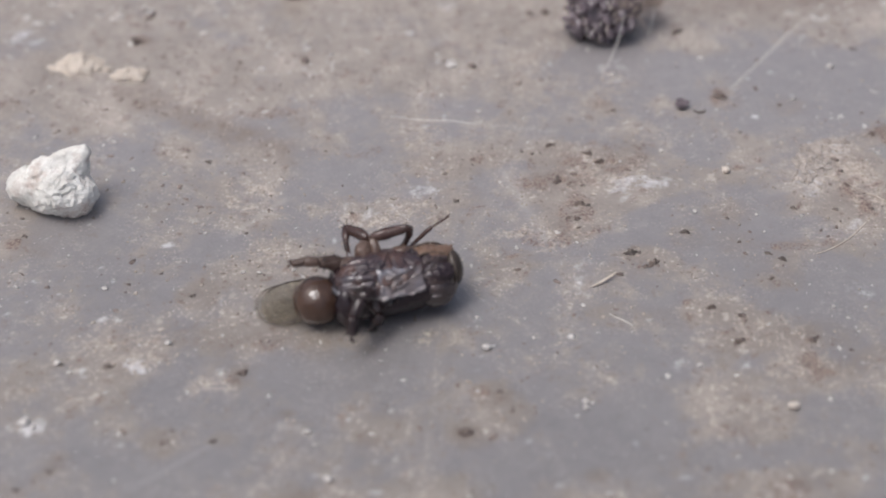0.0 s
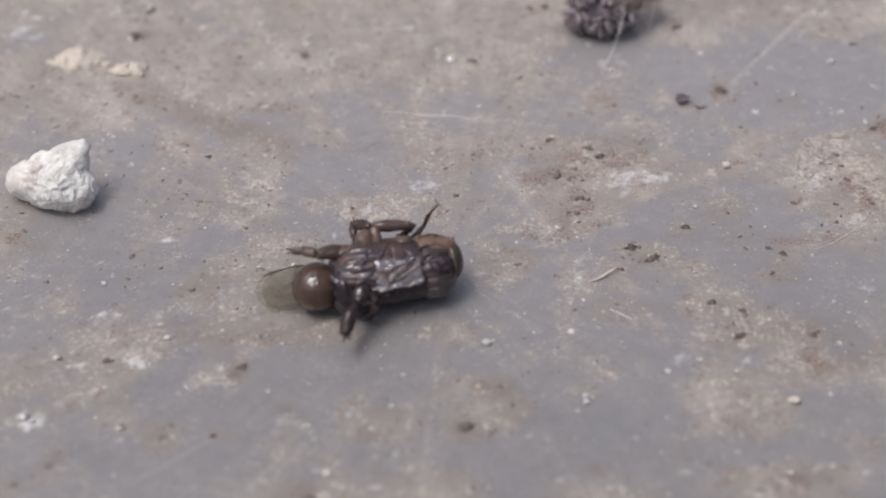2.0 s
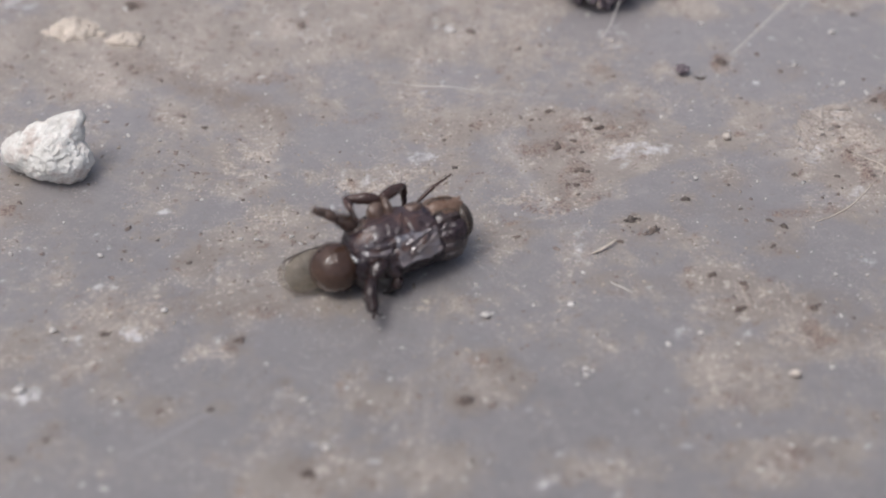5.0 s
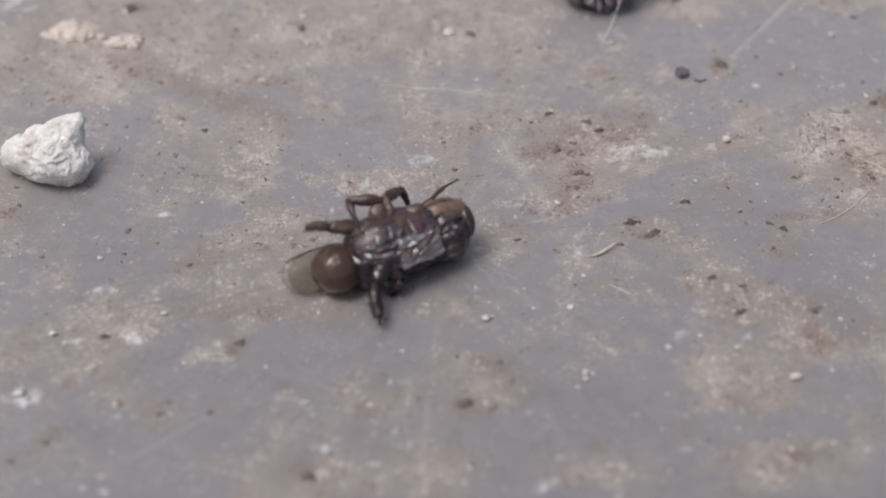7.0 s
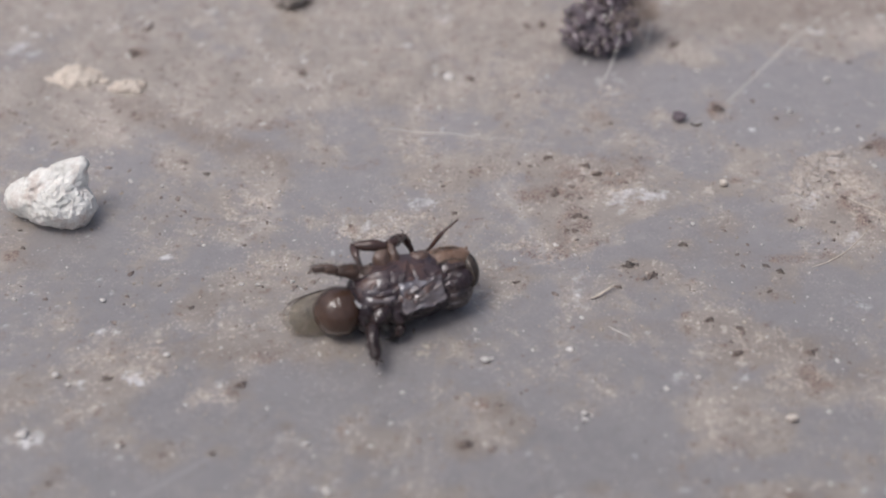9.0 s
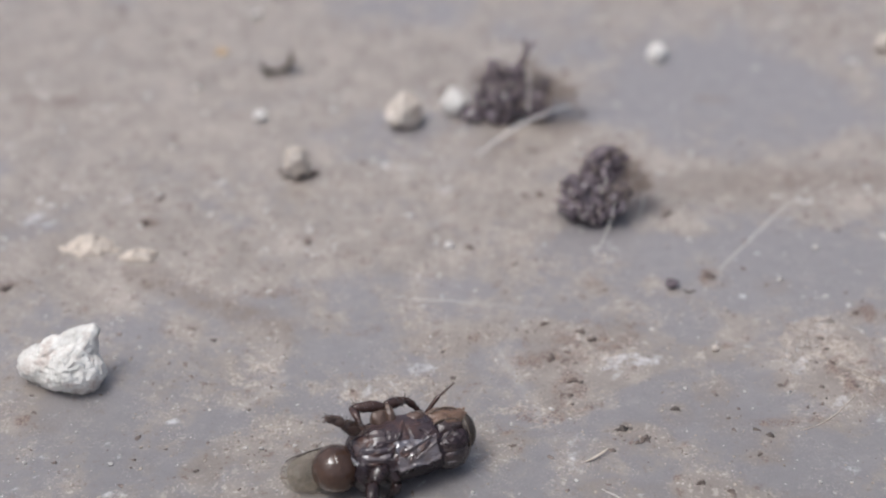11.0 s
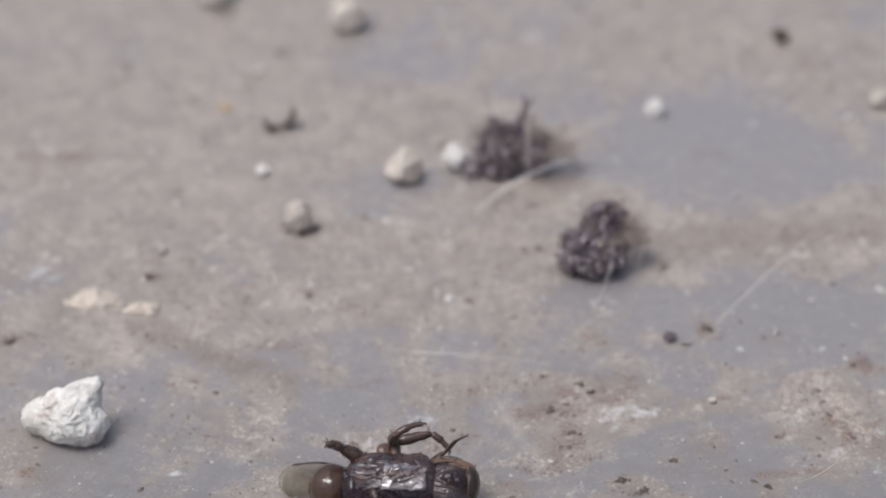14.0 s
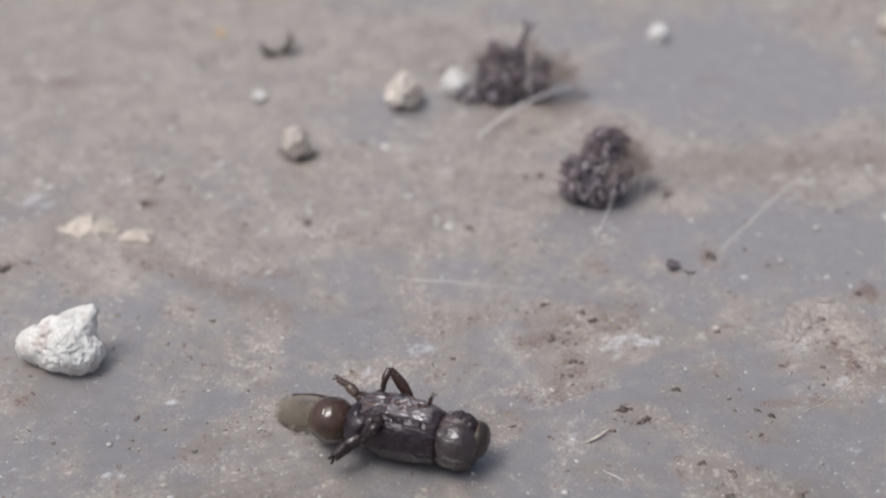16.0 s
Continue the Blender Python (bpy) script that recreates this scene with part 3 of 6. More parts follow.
BROWN_DABS = [
    (-8.92, -4.72, 1.56, 0.49, 0.90), (-10.03, -7.12, 0.39, 0.51, 1.00), (-21.25, -7.32, 0.61, 0.62, 0.80), (-18.26, -13.72, 0.84, 0.76, 0.80),
    (-7.60, -10.00, 0.54, 0.33, 0.90), (-6.05, -15.61, 0.51, 0.46, 0.90), (-12.43, -11.50, 0.43, 0.32, 0.70), (-3.61, -11.85, 0.69, 0.43, 0.60),
    (1.10, -11.24, 0.75, 0.51, 0.95), (2.91, -8.65, 0.38, 0.30, 1.00), (15.18, -4.70, 0.51, 0.49, 1.20), (18.65, -4.70, 0.85, 0.49, 0.90),
    (18.28, -6.90, 0.78, 0.63, 1.10), (15.71, -14.55, 0.99, 0.75, 0.90), (7.21, -13.88, 0.63, 0.41, 0.60), (-18.24, 16.95, 1.15, 0.70, 0.90),
    (5.89, 8.04, 1.46, 0.71, 0.35), (8.74, 10.36, 1.10, 0.73, 0.35),
]
# soft brown smudges round the crumbs
SMUDGES = [(x + random.gauss(0, 0.25), y + random.gauss(0, 0.25), random.uniform(0.9, 1.9), random.uniform(0.75, 1.25), random.uniform(0.5, 1.0)) for x, y, _ in SOIL_CRUMBS + BROWN_CRUMBS]
# earthy stains soaked into the coating: start, end, half-width, weight
STAINS = [(12.5, 26.7, 19.7, 26.9, 1.5, 0.6), (19.7, 26.9, 28.5, 27.3, 1.5, 1.05), (-31.5, 38.1, -26.5, 37.7, 0.7, 1.6), (-19.5, 16.4, -9.5, 11.0, 1.0, 1.05), (-29.0, 21.5, -24.0, 19.5, 0.9, 0.4),
          (18.6, 38.1, 20.2, 38.0, 0.5, 0.8), (14.4, -4.5, 20.0, -4.6, 1.1, 0.45), (6.0, 9.8, 11.0, 10.2, 1.2, 0.35), (5.5, 7.0, 9.0, 8.2, 0.8, 0.3), (23.0, 6.6, 25.2, 4.2, 1.2, 0.7),
          (-13.0, -4.6, -6.0, -5.4, 0.8, 0.5), (17.6, -7.6, 22.0, -6.0, 0.9, 0.5), (8.6, -3.2, 12.0, -3.0, 0.8, 0.4), (-24.0, 3.5, -21.8, 2.2, 0.8, 0.6), (21.6, 10.2, 23.8, 9.3, 0.7, 0.75), (18.0, 2.4, 22.0, 2.6, 0.5, 0.6), (11.6, 23.6, 13.4, 24.4, 1.2, 0.8), (7.0, 35.2, 8.8, 34.0, 1.2, 0.9), (1.5, 32.0, 4.0, 31.6, 0.6, 0.6)]
SCRATCHES = [(17.2, 16.8, 24.4, 26.2, 0.14, 0.4), (-14.7, -14.9, -11.0, -12.0, 0.12, 0.26), (-7.9, -10.75, -7.0, -10.9, 0.16, 0.6), (-7.0, -10.9, -6.3, -11.5, 0.16, 0.6), (-6.2, 8.6, 5.2, 5.2, 0.18, 0.0),
             (-1.8, 13.9, 6.5, 12.6, 0.12, 0.35), (3.3, 8.9, 5.4, 3.0, 0.3, 0.3), (-11.6, 3.2, -8.9, 6.3, 0.25, 0.3)]


def blotch(x, y, rows, wobble=0.35):
    """How far a place lies inside soft, uneven ovals."""
    out = np.zeros_like(x)
    wx = (clouds(x, y, 3.0, 51) - 0.5) * 2
    for cx, cy, rx, ry, w in rows:
        d = ((x - cx) / rx) ** 2 + ((y - cy) / ry) ** 2 + wobble * 2 * wx
        out = np.maximum(out, w * np.clip(1.35 - d, 0, 1))
    return out


def ground_fields(x, y):
    film = 0.38 + 0.010 * np.clip(y - 5, -25, 40) + 1.0 * (clouds(x, y, 9.0, 11) - 0.5) + 1.3 * (clouds(x, y, 2.2, 21) - 0.5)
    film = film + 0.6 * blotch(x, y, FILM_FRONT + FILM_MIDDLE + FILM_FAR) - 0.6 * blotch(x, y, CLEAN_NEAR + CLEAN_FAR) + 0.5 * blotch(x, y, SMUDGES, 0.7)
    fleck = clouds(x, y, 0.55, 31, 3)
    chalk = blotch(x, y, CHALK + WHITE_DABS, 0.5) * np.clip((fleck - 0.36) * 5, 0, 1)
    rust = blotch(x, y, RUST_NEAR + RUST_FAR, 0.5) * np.clip((clouds(x, y, 0.8, 41, 3) - 0.42) * 6, 0, 1)
    rust = np.maximum(rust, 0.75 * np.clip((clouds(x, y, 0.7, 61, 3) - 0.70) * 9, 0, 1) * np.clip(film * 1.4, 0, 1))
    chalk = np.maximum(chalk, 0.6 * np.clip((clouds(x, y, 0.5, 71, 3) - 0.73) * 10, 0, 1) * np.clip((clouds(x, y, 5.0, 75, 2) - 0.45) * 6, 0, 1))
    scratch = np.zeros_like(x)
    for ax, ay, bx, by, w, s in SCRATCHES:
        dx, dy = bx - ax, by - ay
        k = np.clip(((x - ax) * dx + (y - ay) * dy) / (dx * dx + dy * dy), 0, 1)
        d = np.hypot(x - ax - k * dx, y - ay - k * dy)
        scratch = np.maximum(scratch, s * np.clip(1.4 - d / w, 0, 1))
    stain = np.zeros_like(x)
    wander = 1.6 * (clouds(x, y, 1.6, 151, 3) - 0.5)
    for ax, ay, bx, by, w, s in STAINS:
        dx, dy = bx - ax, by - ay
        k = np.clip(((x - ax) * dx + (y - ay) * dy) / (dx * dx + dy * dy), 0, 1)
        d = np.hypot(x - ax - k * dx, y - ay - k * dy) / w
        stain = np.maximum(stain, s * np.clip(1.3 - d + wander, 0, 1))
    stain = np.maximum(np.maximum(stain, 0.5 * blotch(x, y, SMUDGES, 0.9)), blotch(x, y, BROWN_DABS, 0.7))
    sandy = 0.62 * blotch(x, y, SANDY + PALE + TAN_DABS, 0.6) * np.clip((clouds(x, y, 0.9, 101, 3) - 0.32) * 3.5, 0, 1)
    return np.clip(film, 0, 1), np.clip(chalk, 0, 1), np.clip(rust, 0, 1), scratch * (0.4 + 0.6 * fleck), sandy, stain


def ground_height(x, y):
    film, chalk, rust, _, sandy, _ = ground_fields(x, y)
    h = 0.04 * (clouds(x, y, 1.2, 81) - 0.5) + 0.022 * (clouds(x, y, 0.45, 91, 2) - 0.5)
    return h * (0.5 + film) + 0.05 * film + 0.06 * chalk + 0.07 * rust + 0.05 * sandy


def build_ground():
    def axis(lo, hi, step):
        core = list(np.arange(lo, hi + step / 2, step))
        grow, low, high = step, [], []
        while len(low) < 44:
            grow *= 1.38
            low.append((low[-1] if low else lo) - grow)
            high.append((high[-1] if high else core[-1]) + grow)
        return np.array(low[::-1] + core + high)

    xs, ys = axis(-42.0, 42.0, 0.24), axis(-20.0, 72.0, 0.24)
    x, y = np.meshgrid(xs, ys)
    film, chalk, rust, scratch, sandy, stain = ground_fields(x, y)
    # further off the sheet is evenly dirty
    out = np.clip(np.maximum(np.abs(x) - 42, np.maximum(-20 - y, y - 72)) / 8, 0, 1)
    film = film * (1 - out) + 0.45 * out
    chalk, rust, scratch, sandy, stain = (f * (1 - out) for f in (chalk, rust, scratch, sandy, stain))
    z = ground_height(x, y)
    near = (x > -60) & (x < 60) & (y > -40) & (y < 110)
    z = np.where(near, z, 0.02)
    n, m = len(xs), len(ys)
    co = np.stack([x, y, z], -1).reshape(-1, 3) * MM
    k = np.arange(n * m).reshape(m, n)
    quads = np.stack([k[:-1, :-1], k[:-1, 1:], k[1:, 1:], k[1:, :-1]], -1).reshape(-1, 4)
    me = bpy.data.meshes.new("ground")
    me.vertices.add(n * m)
    me.vertices.foreach_set("co", co.ravel())
    me.loops.add(quads.size)
    me.loops.foreach_set("vertex_index", quads.ravel())
    me.polygons.add(len(quads))
    me.polygons.foreach_set("loop_start", np.arange(len(quads)) * 4)
    me.polygons.foreach_set("loop_total", np.full(len(quads), 4))
    me.polygons.foreach_set("use_smooth", np.ones(len(quads), bool))
    # painted shade: darker towards the camera, broken by broad random tone
    shade_tone = np.clip(0.62 - 0.023 * y - 0.003 * x + 0.7 * (clouds(x, y, 13.0, 121, 3) - 0.5), 0, 1) * (1 - out) + 0.4 * out
    for key, field in (("shade_tone", shade_tone), ("film", film), ("chalk", chalk), ("rust", rust), ("scratch", scratch), ("sandy", sandy), ("stain", stain)):
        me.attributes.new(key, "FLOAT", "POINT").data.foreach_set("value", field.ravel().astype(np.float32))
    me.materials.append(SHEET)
    me.update(calc_edges=True)
    tagged(new("ground", me), "weathered blue-grey coated sheet under dried brown mud film", "ground", kind="structure")


build_ground()


def height_at(x, y):
    return float(ground_height(np.array([x]), np.array([y]))[0])


# ---- loose grit scattered over the sheet ----
def icosahedron():
    g = (1 + 5 ** 0.5) / 2
    v = np.array([(-1, g, 0), (1, g, 0), (-1, -g, 0), (1, -g, 0), (0, -1, g), (0, 1, g), (0, -1, -g), (0, 1, -g), (g, 0, -1), (g, 0, 1), (-g, 0, -1), (-g, 0, 1)], float)
    f = [(0, 11, 5), (0, 5, 1), (0, 1, 7), (0, 7, 10), (0, 10, 11), (1, 5, 9), (5, 11, 4), (11, 10, 2), (10, 7, 6), (7, 1, 8),
         (3, 9, 4), (3, 4, 2), (3, 2, 6), (3, 6, 8), (3, 8, 9), (4, 9, 5), (2, 4, 11), (6, 2, 10), (8, 6, 7), (9, 8, 1)]
    return v / np.linalg.norm(v[0]), np.array(f)


def scatter(name, count, sizes, mat, label, chance, flat=0.55, seed=1, ragged=0.28, long=1.5):
    """Many uneven grains in one mesh, lying where chance(film, chalk, rust, x, y) lets them."""
    r = np.random.default_rng(seed)
    x, y = r.uniform(-40, 40, count * 6), r.uniform(-19, 71, count * 6)
    keep = r.random(count * 6) < chance(*ground_fields(x, y)[:3], x, y)
    x, y = x[keep][:count], y[keep][:count]
    count = len(x)
    z = ground_height(x, y)
    base, faces = icosahedron()
    s = sizes[0] * (sizes[1] / sizes[0]) ** (r.random(count) ** 2.2)
    pts = base[None] * (1 + r.uniform(-ragged, ragged, (count, 12, 1)))
    stretch = np.stack([r.uniform(0.7, long, count), r.uniform(0.6, 1.2, count), np.full(count, flat)], -1)
    pts = pts * stretch[:, None] * s[:, None, None]
    a = r.uniform(0, 2 * math.pi, count)
    ca, sa = np.cos(a)[:, None], np.sin(a)[:, None]
    px, py = pts[..., 0] * ca - pts[..., 1] * sa, pts[..., 0] * sa + pts[..., 1] * ca
    co = np.stack([px + x[:, None], py + y[:, None], pts[..., 2] + z[:, None] + (s * flat * 0.45)[:, None]], -1).reshape(-1, 3)
    fc = (faces[None] + 12 * np.arange(count)[:, None, None]).reshape(-1, 3)
    me = bpy.data.meshes.new(name)
    me.from_pydata(co * MM, [], fc)
    me.polygons.foreach_set("use_smooth", [True] * len(me.polygons))
    me.materials.append(mat)
    me.update()
    tagged(new(name, me), label, "grit", kind="stuff")


scatter("sand_grains", 14000, (0.024, 0.1), SAND, "fine tan sand grains strewn over the coated sheet", lambda f, c, r, x, y: 0.04 + 0.3 * f + 0.66 * blotch(x, y, SANDY), seed=3)
scatter("soil_crumbs", 2300, (0.02, 0.085), DARKCRUMB, "tiny dark soil crumbs strewn over the coated sheet", lambda f, c, r, x, y: 0.12 + 0.25 * f + 0.6 * r, 0.45, seed=4)
scatter("rust_crumbs", 2600, (0.025, 0.11), RUSTCRUMB, "small rust-brown crumbs lying in the dirt patches", lambda f, c, r, x, y: 0.10 * f + 1.0 * r, 0.4, seed=5)
scatter("white_specks", 2300, (0.022, 0.1), PALEGRIT, "tiny white mineral specks strewn over the coated sheet", lambda f, c, r, x, y: 0.04 + 0.7 * c + 0.6 * np.clip((clouds(x, y, 4.0, 95, 2) - 0.55) * 4, 0, 1), 0.6, seed=6)

drifts = lambda x, y, seed: np.clip((clouds(x, y, 5.0, seed, 3) - 0.46) * 5, 0, 1)
scatter("soil_flakes", 1050, (0.035, 0.13), DARKCRUMB, "thin dark soil flakes lying in loose drifts", lambda f, c, r, x, y: 0.03 + 0.3 * f * drifts(x, y, 131) + 0.4 * r, 0.16, seed=8, ragged=0.55, long=2.4)
scatter("brown_flakes", 2900, (0.035, 0.15), RUSTCRUMB, "thin rust-brown flakes lying in loose drifts", lambda f, c, r, x, y: 0.02 + 0.5 * f * drifts(x, y, 131) + 0.6 * r + 0.5 * blotch(x, y, RUST_NEAR), 0.14, seed=9, ragged=0.55, long=2.4)
scatter("chalk_flakes", 1100, (0.04, 0.16), PALEGRIT, "thin pale chalky flakes lying in loose drifts", lambda f, c, r, x, y: 0.03 + 0.3 * drifts(x, y, 141) + 0.8 * c, 0.16, seed=10, ragged=0.55, long=2.2)


scatter("pale_flakes", 900, (0.13, 0.36), PALEGRIT, "loose pale flakes strewn over the far dirt", lambda f, c, r, x, y: (y > 19) * (0.04 + 0.7 * f * drifts(x, y, 161)), 0.14, seed=12, ragged=0.5, long=1.8)
scatter("dirt_flakes", 380, (0.12, 0.34), RUSTCRUMB, "loose brown flakes strewn over the far dirt", lambda f, c, r, x, y: (y > 15) * (0.03 + 0.5 * f * drifts(x, y, 171)), 0.2, seed=13, ragged=0.5, long=2.2)


# ---- stones and pebbles ----
def rock(name, label, category, mat, radii, cuts, rough, freq, seed, place, turn=0.0, group="", sub=4, sink=0.12):
    """A stone: a stretched ball with broken faces (direction, distance) and an uneven skin, resting on the sheet."""
    bm = bmesh.new()
    bmesh.ops.create_icosphere(bm, subdivisions=sub, radius=1.0)
    planes = [(Vector(d).normalized(), k) for d, k in cuts]
    for v in bm.verts:
        p = v.co.copy()
        for d, k in planes:
            over = p.dot(d) - k
            if over > 0:
                p -= d * over * 0.92
        p *= 1 + rough * noise.fractal(v.co * freq + Vector((seed, -seed, seed * 0.5)), 0.8, 2.1, 5)
        v.co = Vector((p.x * radii[0], p.y * radii[1], p.z * radii[2]))
    low = min(v.co.z for v in bm.verts)
    ob = part(name, bm, mat, None)
    x, y = place
    ob.matrix_world = pose(x * MM, y * MM, (height_at(x, y) - low - sink * radii[2]) * MM, 0, 0, turn)
    return tagged(ob, label, category, group)


# big chalky stone and the paler pebbles


def lobed_stone(label, place, lobes, arms, cuts, rough, sub=6):
    """A stone grown from lobes (x, y, z, radius) joined by arms, with broken faces and a pitted, chipped skin."""
    centre = np.array(lobes[0][:3], float)
    balls = np.array([[lobes[i][n] + (lobes[j][n] - lobes[i][n]) * k / 8 for n in range(4)] for i, j in arms for k in range(9)])
    planes = [(np.array(d, float) / np.linalg.norm(d), k) for d, k in cuts]

    def outside(p):
        gap = (np.linalg.norm(p[:, None] - balls[None, :, :3], axis=2) - balls[None, :, 3]).min(1)
        for d, k in planes:
            gap = np.maximum(gap, (p - centre) @ d - k)
        return gap

    bm = bmesh.new()
    bmesh.ops.create_icosphere(bm, subdivisions=sub, radius=1.0)
    way = np.array([v.co.normalized() for v in bm.verts])
    far = np.full(len(way), 4.5)
    for _ in range(40):
        far -= outside(centre + way * far[:, None]) * 0.8
    place_on = centre + way * far[:, None]
    step = 0.12
    normal = np.stack([outside(place_on + np.eye(3)[n] * step) - outside(place_on - np.eye(3)[n] * step) for n in range(3)], 1)
    normal /= np.linalg.norm(normal, axis=1)[:, None] + 1e-9
    for v, q, d in zip(bm.verts, place_on, normal):
        p = Vector(q)
        chip = noise.cell(p * 0.95 + noise.noise_vector(p * 0.9) * 0.7)
        crag = noise.ridged_multi_fractal(p * 0.7, 0.9, 2.1, 4, 1.0, 2.0)
        near = noise.voronoi(p * 2.4 + noise.noise_vector(p * 1.7) * 0.4)[0]
        pit = max(0.0, 1 - near[0] * 2.6) * (0.5 + 0.5 * noise.noise(p * 0.8))
        k = rough * noise.fractal(p * 0.9, 0.9, 2.0, 4) + 0.042 * (crag - 1.2) + 0.055 * noise.fractal(p * 5.0, 0.5, 2.0, 5) + 0.05 * chip - 0.07 * pit
        v.co = p + Vector(d) * k
        v.co.z = max(v.co.z, 0.02)
    ob = part("stone", bm, CHALKSTONE, None)
    x, y = place
    ob.location = (x * MM, y * MM, (height_at(x, y) - 0.06) * MM)
    tagged(ob, label, "stone")


lobed_stone("chalky white pitted stone resting on the dirty sheet", (-21.0, 5.65),
            [(0, 0, 1.3, 1.52), (-2.15, 0.6, 1.15, 1.06), (1.12, 0.95, 3.15, 0.46), (0.45, 0.5, 1.95, 0.98), (0.68, -0.1, 1.1, 1.28), (0.3, 0.8, 2.75, 0.6), (-0.9, 0.5, 2.0, 0.98)],
            [(0, 1), (3, 2), (0, 3), (0, 4), (5, 2), (6, 5)], [((1, -0.25, 0.1), 1.92), ((-0.3, -0.8, -0.6), 1.42), ((0.35, -0.8, 0.5), 1.45), ((-0.3, -0.6, 0.85), 1.7)], 0.13)
rock("pebble", "rounded cream pebble with a tan cap", "pebble", CREAM, (1.22, 1.15, 1.3), [((-0.7, 0, 0.7), 0.66), ((0.6, -0.3, 0.8), 0.78), ((0, 0, -1), 0.7), ((0.4, -0.8, 0.3), 0.8)], 0.34, 2.2, 1.3, (-2.75, 34.5), 20, "pebbles", sub=5)
rock("pebble", "small smooth white pebble beside a dark clump", "pebble", WHITEGRIT, (0.92, 0.85, 1.05), [((0.5, 0, 0.8), 0.75), ((-0.6, -0.5, 0.4), 0.8)], 0.28, 2.1, 2.7, (0.8, 35.8), 0, "pebbles")
rock("pebble", "tiny white chip beside a pebble", "pebble", WHITEGRIT, (0.3, 0.3, 0.26), [], 0.15, 1.6, 3.1, (1.35, 35.1), 0, "pebbles", sub=3)
rock("pebble", "pale grey rounded pebble lying alone", "pebble", WHITEGRIT, (0.74, 0.7, 0.7), [((0, 0, -1), 0.75), ((-0.6, 0, 0.7), 0.8)], 0.22, 2.0, 5.5, (16.1, 44.2), 0, "pebbles")
rock("pebble", "lumpy tan pebble with a dark base", "pebble", CREAM, (0.85, 0.8, 1.0), [((0.8, 0, 0.5), 0.7), ((-0.7, -0.3, 0.5), 0.75)], 0.42, 2.4, 6.6, (-9.95, 27.7), 0, "pebbles")
rock("pebble", "cream angular pebble far back on the sheet", "pebble", CREAM, (1.6, 1.4, 1.5), [((0.7, 0, 0.7), 0.72), ((-0.8, 0, 0.4), 0.8), ((0, -1, 0.3), 0.85)], 0.15, 1.9, 7.3, (-8.3, 59.4), 15, "pebbles")
rock("pebble", "pale flat pebble far back on the sheet", "pebble", CREAM, (1.5, 1.3, 1.1), [((0, 0, 1), 0.8)], 0.1, 1.6, 8.8, (-20.1, 64.3), 0, "pebbles")
rock("pebble", "small pale chip with a soft shadow", "pebble", WHITEGRIT, (0.5, 0.46, 0.42), [((0.5, -0.2, 0.7), 0.8)], 0.15, 1.8, 9.4, (-13.2, 35.2), 0, "pebbles", sub=3)
rock("pebble", "pale pebble with a brown crumb under it", "pebble", CREAM, (0.75, 0.7, 0.8), [((-0.8, 0, 0.5), 0.7)], 0.3, 2.0, 10.4, (33.6, 45.4), 0, "pebbles", sub=3)
rock("seed_bead", "round cream bead-like seed on bare coating", "seed", CREAM, (0.23, 0.22, 0.21), [], 0.04, 1.2, 2.2, (15.96, 8.7), 0, "beads", sub=3)
rock("seed_bead", "flattened oval cream seed on the mud film", "seed", CREAM, (0.3, 0.2, 0.2), [], 0.05, 1.2, 3.3, (16.93, -9.6), 0, "beads", sub=3)
rock("dark_seed", "dark oval seed far back on the sheet", "seed", LEAF, (0.62, 0.85, 0.55), [], 0.12, 1.6, 4.4, (27.8, 56.9), 20)

rock("soil_ball", "dark fuzzy ball of soil and fibre", "crumb", FRASS, (0.34, 0.33, 0.24), [], 0.55, 3.6, 6.1, (14.1, 14.95), 0, sub=5, sink=0.3)

# crusts of dried tan mud

def flake_meshes(mat, rough):
    out = []
    for k in range(5):
        bm = bmesh.new()
        ball(bm, (0, 0, 0), (1, 0.9, 0.7), 3, rough, 1.9, 40.0 + 3.3 * k)
        bmesh.ops.scale(bm, vec=(MM, MM, MM), verts=bm.verts)
        me = bpy.data.meshes.new("flake")
        bm.to_mesh(me)
        bm.free()
        me.polygons.foreach_set("use_smooth", [True] * len(me.polygons))
        me.materials.append(mat)
        out.append(me)
    return out


FLAKES, CRUSTS = flake_meshes(TANMUD, 0.6), flake_meshes(CRUST, 1.0)


def mud_crust(label, x, y, width, depth, thick, count, seed, mat=None):
    """Flat flakes of dried mud, broken but lying together."""
    r = np.random.default_rng(seed)
    top = new("mud_crust")
    top.location = (x * MM, y * MM, height_at(x, y) * MM)
    tagged(top, label, "mud", "mud crusts")
    for k in range(count):
        u, a = math.sqrt(r.random()), r.uniform(0, 6.28)
        s = r.uniform(0.28, 0.66) * (1.15 - 0.6 * u) * (0.5 if mat else 1.0)
        px, py = width * u * math.cos(a), depth * u * math.sin(a)
        ob = new("flake", (CRUSTS if mat else FLAKES)[int(r.integers(5))])
        ob.parent = top
        ob.location = (px * MM, py * MM, (height_at(x + px, y + py) - height_at(x, y) + thick * 0.3 * (1 - u)) * MM)
        ob.rotation_euler = (r.normal(0, 0.12), r.normal(0, 0.12), r.normal(0, 0.4))
        ob.scale = (width * s, depth * s * 1.1, thick * r.uniform(0.5, 1.0) * (1 - 0.5 * u))


